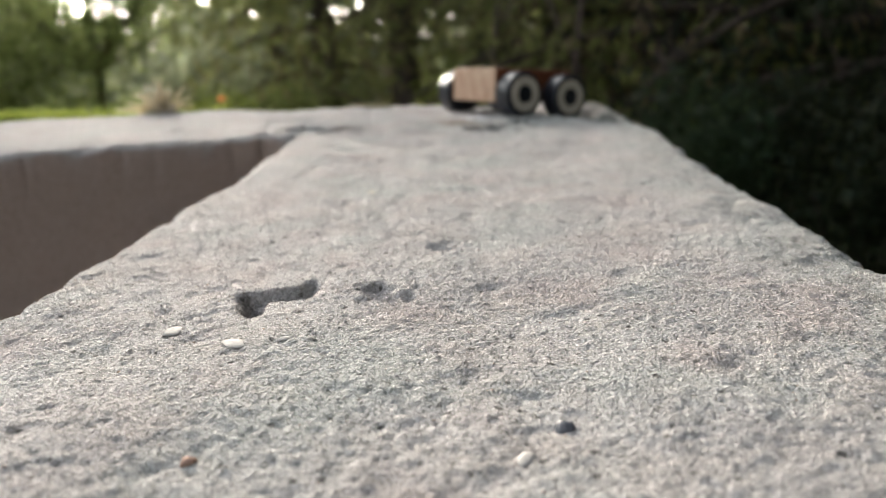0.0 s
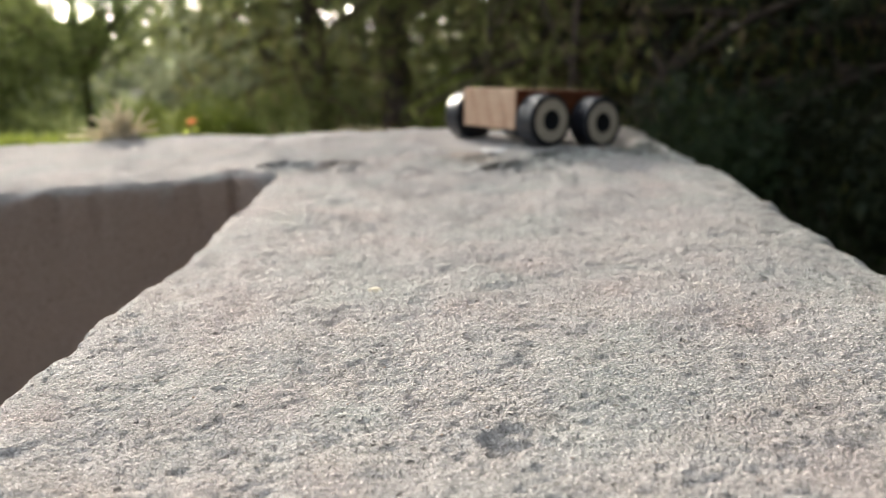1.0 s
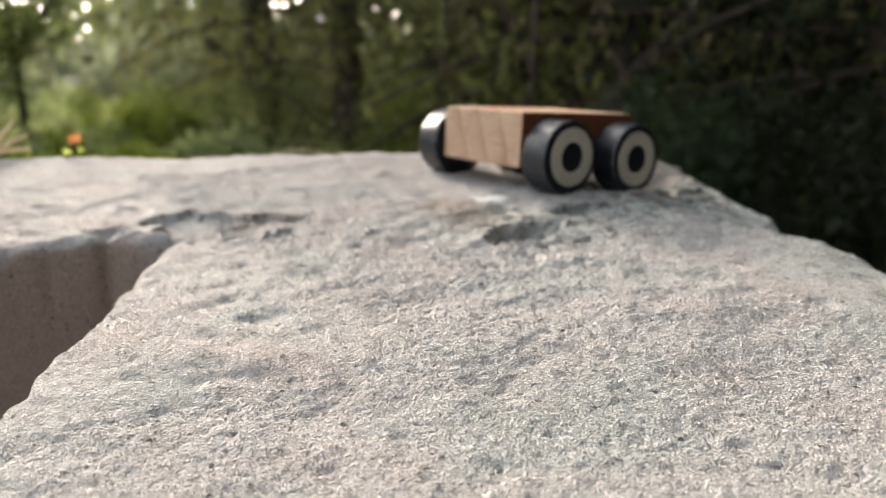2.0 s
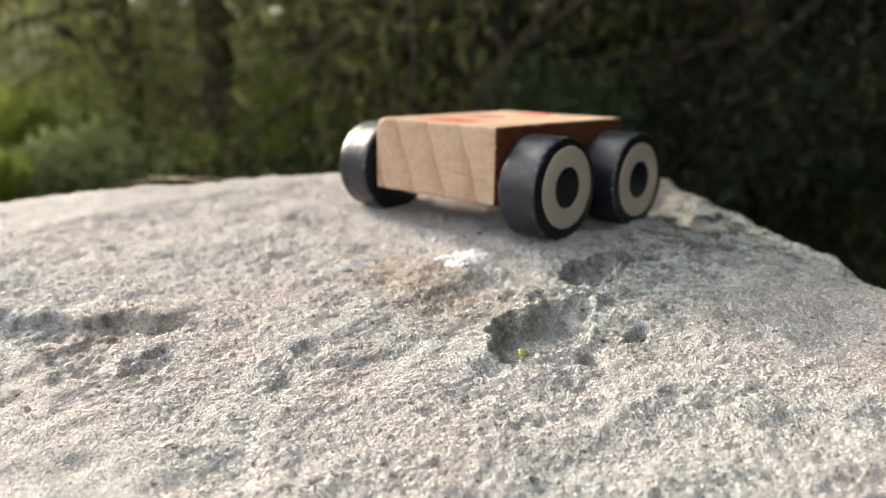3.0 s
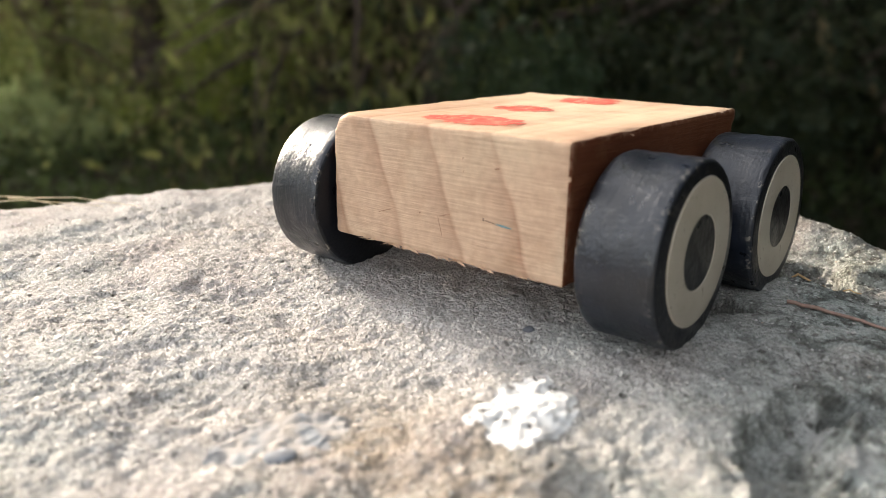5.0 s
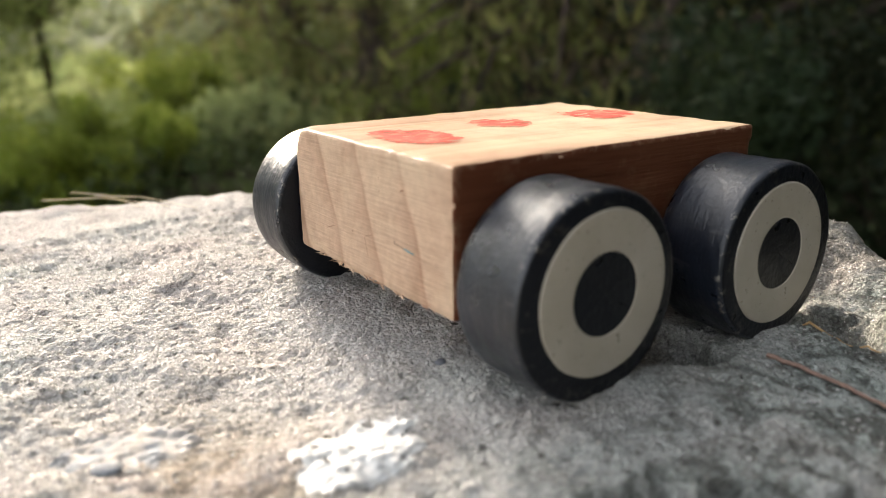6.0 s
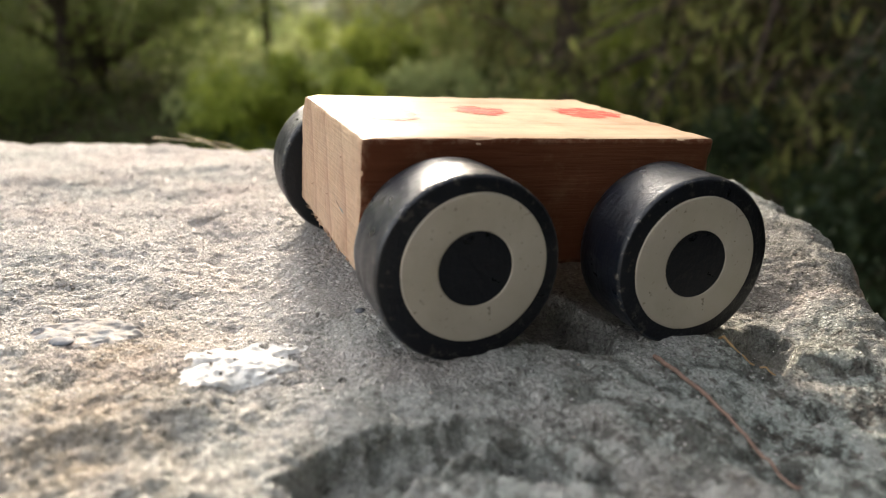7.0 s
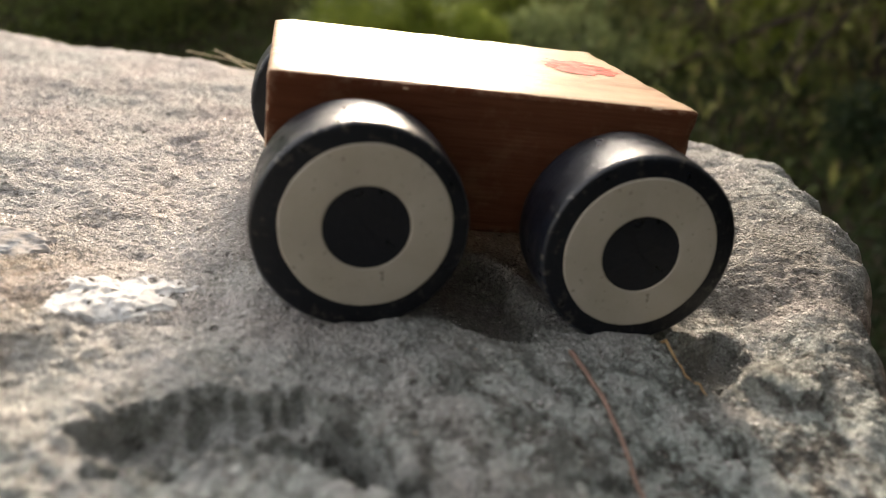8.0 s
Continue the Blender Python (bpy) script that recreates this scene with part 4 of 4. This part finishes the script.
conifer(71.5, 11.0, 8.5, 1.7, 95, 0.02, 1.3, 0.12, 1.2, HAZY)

# unseen conifers added round the open side of the wall to cut sky light
for i, (yaw, dist, height, spread) in enumerate([(-14, 4.4, 12.5, 2.5), (-32, 4.0, 12.0, 2.4), (-50, 4.2, 12.5, 2.5), (-68, 4.0, 12.0, 2.4), (-86, 4.3, 12.5, 2.5), (-104, 4.4, 12.0, 2.4), (-122, 4.8, 12.5, 2.5)]):
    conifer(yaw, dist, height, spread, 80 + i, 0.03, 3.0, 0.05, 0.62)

# broad-leaved trees and bushes towards the light
leafy("leafy_tree", 84, 8.5, 0.3, 1.3, 1.8, 3, LEAF, "leafy tree with light showing through its crown", 11000, 0.066, 34)
leafy("leafy_tree", 95, 7.4, -0.8, 1.1, 1.5, 4, LEAF, "leafy tree with a dark low crown", 20000, 0.066, 44)
leafy("leafy_tree", 97, 6.6, 0.1, 3.4, 1.2, 14, LEAF, "slim leafy tree with a dark trunk", 7800, 0.066, 16)
leafy("leafy_tree", 101.5, 6.8, 0.0, 3.4, 1.3, 5, LEAF, "slim leafy tree with a dark trunk", 7800, 0.066, 16)
leafy("leafy_tree", 111, 7.0, -0.3, 3.2, 1.7, 6, LEAF, "leafy tree with a dark trunk", 13520, 0.072, 22)
leafy("leafy_tree", 124, 7.5, -0.3, 4.0, 2.0, 7, LEAF, "broad leafy tree beside the wall", 10920, 0.084, 20)
leafy("bush", 81.5, 4.6, -0.97, -0.42, 0.42, 8, LIME, "bright yellow-green bush with sunlight painted into its leaves", 7000, 0.045, 22, False, "bush")
leafy("bush", 76.0, 6.6, -0.97, -0.45, 0.45, 15, LIME, "bright yellow-green bush with sunlight painted into its leaves", 4000, 0.05, 16, False, "bush")
leafy("bush", 57.5, 5.2, -0.97, -0.2, 0.5, 9, LIME, "small green bush under the conifers with sunlight painted into its leaves", 5200, 0.034, 12, False, "bush")
leafy("bush", 70, 6.8, -0.97, -0.35, 0.7, 10, LEAF, "olive green bush under the trees", 6760, 0.036, 14, False, "bush")
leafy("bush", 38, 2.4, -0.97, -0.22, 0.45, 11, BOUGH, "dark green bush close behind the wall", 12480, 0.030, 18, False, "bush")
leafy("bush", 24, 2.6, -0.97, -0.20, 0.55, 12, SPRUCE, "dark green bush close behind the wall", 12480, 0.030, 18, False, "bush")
leafy("bush", 106, 6.0, -0.97, -0.4, 0.8, 13, LEAF, "low green bush under the trees", 6760, 0.036, 14, False, "bush")


# made-up pale rocks that stand in for unidentified bright spots under the trees
PALE_SPOT = plain("pale_spot_filler", (0.62, 0.63, 0.66), 0.7, 14.0, 0.15, 0.01)
for i, (yaw, dist, size) in enumerate([(70.6, 6.2, 0.10), (73.6, 6.6, 0.13), (75.5, 6.8, 0.09)]):
    bm = bmesh.new()
    bmesh.ops.create_icosphere(bm, subdivisions=3, radius=size)
    for v in bm.verts:
        v.co *= 1 + 0.3 * noise.noise(v.co * 9 + Vector((i, 0, 0)))
        v.co.z *= 0.7
    rock = tagged(part("boulder", bm, PALE_SPOT), "pale made-up rock in place of a bright spot under the trees", "boulder", "boulders")
    rock.location = (*around(yaw, dist), GROUND_Z + size * 0.4)


def far_woods():
    rng = np.random.default_rng(77)
    n = 42000
    yaw = rng.uniform(-30, 330, n)
    dist = rng.uniform(13, 30, n)
    gap = np.exp(-((yaw - 81) / 13.0) ** 2)
    top = 9.0 * (1 - gap) + 0.55 + (dist * 0.085) * gap
    # unseen woods on the far side, kept low to let sky light in
    back = np.exp(-((yaw - 190) / 60.0) ** 2)
    top = top * (1 - 0.8 * back)
    top = top * (0.75 + 0.35 * value_noise(yaw, dist, 5.0, 31))
    z = GROUND_Z + rng.random(n) ** 0.8 * top
    a = np.radians(yaw)
    p = np.stack([0.1 - dist * np.sin(a), -0.15 + dist * np.cos(a), z], 1)
    p = p[rng.random(n) > 0.5 * gap]
    v, f = leaves(rng, p, 0.6, 0.4, 0.1)
    tagged(new("far_woods", mesh_of("far_woods", v, f, FAR)), "distant green woods with haze painted into their colour", "woods", kind="stuff")


far_woods()


def build_ground():
    n = 90
    r = np.concatenate([np.linspace(-260, -8, 14), np.linspace(-7.5, 7.5, n), np.linspace(8, 260, 14)])
    x, y = np.meshgrid(r, r)
    z = GROUND_Z + 0.03 * value_noise(x, y, 0.9, 41) * (np.hypot(x, y) < 12) + 0.2 * value_noise(x, y, 20.0, 42) * (np.hypot(x, y) > 12)
    z = np.minimum(z, GROUND_Z + 0.3)
    m = len(r)
    idx = np.arange(m * m).reshape(m, m)
    f = np.stack([idx[:-1, :-1], idx[:-1, 1:], idx[1:, 1:], idx[1:, :-1]], -1).reshape(-1, 4)
    me = mesh_of("ground", np.stack([x.ravel(), y.ravel(), z.ravel()], 1), f, SOIL, True)
    tagged(new("ground", me), "brown woodland soil with leaf litter", "ground", kind="structure")


build_ground()


def grass(name, cx, cy, sx, sy, n, height, mat, label, seed, turn=0.0, foot=GROUND_Z):
    rng = np.random.default_rng(seed)
    u, w = rng.normal(0, sx, n), rng.normal(0, sy, n)
    c, s = math.cos(radians(turn)), math.sin(radians(turn))
    p = np.stack([cx + u * c - w * s, cy + u * s + w * c, np.full(n, foot)], 1)
    h = height * rng.uniform(0.7, 1.02, n)
    lean = rng.normal(0, 0.16, (n, 2)) * h[:, None]
    pts = []
    for k in (0, 0.5, 0.8, 1.0):
        q = p.copy()
        q[:, :2] += lean * k ** 2
        q[:, 2] += h * k
        pts.append(q)
    side = rng.normal(size=(n, 3))
    side[:, 2] = 0
    side = unit(side) * min(0.0028, height * 0.04)
    rows = []
    for k, q in enumerate(pts):
        wd = (1, 0.85, 0.55, 0.08)[k]
        rows += [q - side * wd, q + side * wd]
    v = np.stack(rows, 1).reshape(-1, 3)
    f = np.array([(0, 1, 3, 2), (2, 3, 5, 4), (4, 5, 7, 6)])
    f = (f[None] + 8 * np.arange(n)[:, None, None]).reshape(-1, 4)
    tagged(new(name, mesh_of(name, v, f, mat)), label, "grass", kind="stuff")


grass("edge_grass", -0.345, -0.352, 0.008, 0.055, 900, 0.020, LIME, "short fresh green grass along the back edge of the wall", 51, -22, -0.008)


def undergrowth(name, yaws, dists, n, leaf, tall, mat, label, seed, spread=1.0):
    """Low leaves and twigs over the ground under and between the trees."""
    rng = np.random.default_rng(seed)
    middle, half = (yaws[0] + yaws[1]) / 2, (yaws[1] - yaws[0]) / 2
    yaw, dist = middle + half * (rng.random(n) + rng.random(n) - 1) * spread, rng.uniform(*dists, n)
    a = np.radians(yaw)
    x, y = 0.1 - dist * np.sin(a), -0.15 + dist * np.cos(a)
    top = tall * (0.4 + np.clip(value_noise(x, y, 0.5, seed + 1) + 0.25, 0, 1))
    p = np.stack([x, y, GROUND_Z + 0.02 + rng.random(n) * top], 1)
    v, f = leaves(rng, p, leaf, leaf * 0.6, 0.1)
    tagged(new(name, mesh_of(name, v, f, mat)), label, "undergrowth", kind="stuff")


undergrowth("undergrowth", (-5, 135), (3.0, 13.0), 52000, 0.05, 0.25, SHADY, "low undergrowth beneath the trees with shade in its dark green", 61, 1.3)
undergrowth("sun_toned_undergrowth", (66, 89), (4.8, 14.0), 36000, 0.065, 0.30, SUNNY, "undergrowth between the trees with sun and haze in its pale colour", 71, 1.25)


def straw_tuft():
    rng = np.random.default_rng(9)
    base = Vector((-0.276, -0.222, ground_at(-0.272, -0.222)))
    tuft = tagged(new("straw_tuft"), "tuft of dry pale straw on the edge of the wall", "straw")
    tuft.location = base
    for i in range(30):
        a = rng.uniform(0, 6.28)
        el = rng.uniform(0.05, 1.2)
        ln = rng.uniform(0.018, 0.042)
        start = np.array([rng.normal(0, 0.004), rng.normal(0, 0.006), 0.001])
        d = np.array([math.cos(a) * math.cos(el), math.sin(a) * math.cos(el), math.sin(el)])
        pts = [start, start + d * ln * 0.55, start + d * ln + np.array([0, 0, -0.006 * rng.random()])]
        add_part("stalk", tube(pts, (0.0019, 0.0017, 0.0008), 5), STRAW, tuft)


straw_tuft()


def seedling():
    """A seedling on the back edge of the wall, with an orange leaf over two green ones."""
    plant = tagged(new("seedling"), "tiny seedling with an orange leaf on the wall", "plant")
    plant.location = (-0.258, -0.172, ground_at(-0.258, -0.172))
    top = 0.010
    add_part("stem", tube([(0, 0, 0), (0.001, -0.001, top * 0.5), (0, 0, top)], (0.0008, 0.0007, 0.0005), 6), BARK, plant)
    rng = np.random.default_rng(3)
    for dx, dy, dz, ln, mat, label in ((0.0, 0.0, 0.002, 0.013, ORANGE, "curled orange leaf"), (0.002, -0.005, -0.005, 0.009, LIME, ""), (-0.002, 0.004, -0.005, 0.008, LIME, "")):
        n = 9
        v, f = [], []
        for i in range(n):
            u = i / (n - 1)
            w = 0.30 * ln * math.sin(math.pi * (0.06 + 0.9 * u))
            c = np.array([dx + 0.3 * dx * u, dy + ln * 0.5 * (u - 0.3), top + dz + ln * 0.7 * (u - 0.4) - 0.004 * u * u])
            for k in (-1, 0, 1):
                v.append(c + np.array([0.3 * w * abs(k), k * w * 0.8, -0.5 * k * w]))
            if i:
                for k in (0, 1):
                    a = (i - 1) * 3 + k
                    f.append((a, a + 1, a + 4, a + 3))
        add_part("leaf", (np.array(v), np.array(f)), mat, plant, label)


ORANGE = leaf_material("orange_leaf", (0.45, 0.17, 0.06), (0.55, 0.22, 0.08), 0.4, 0.1)
seedling()
pebble("pebble", -0.0635, -0.0327, (0.0013, 0.0010), PALESTONE, "tiny pale flake on the concrete beside the toy car", 0.4, 3.3)
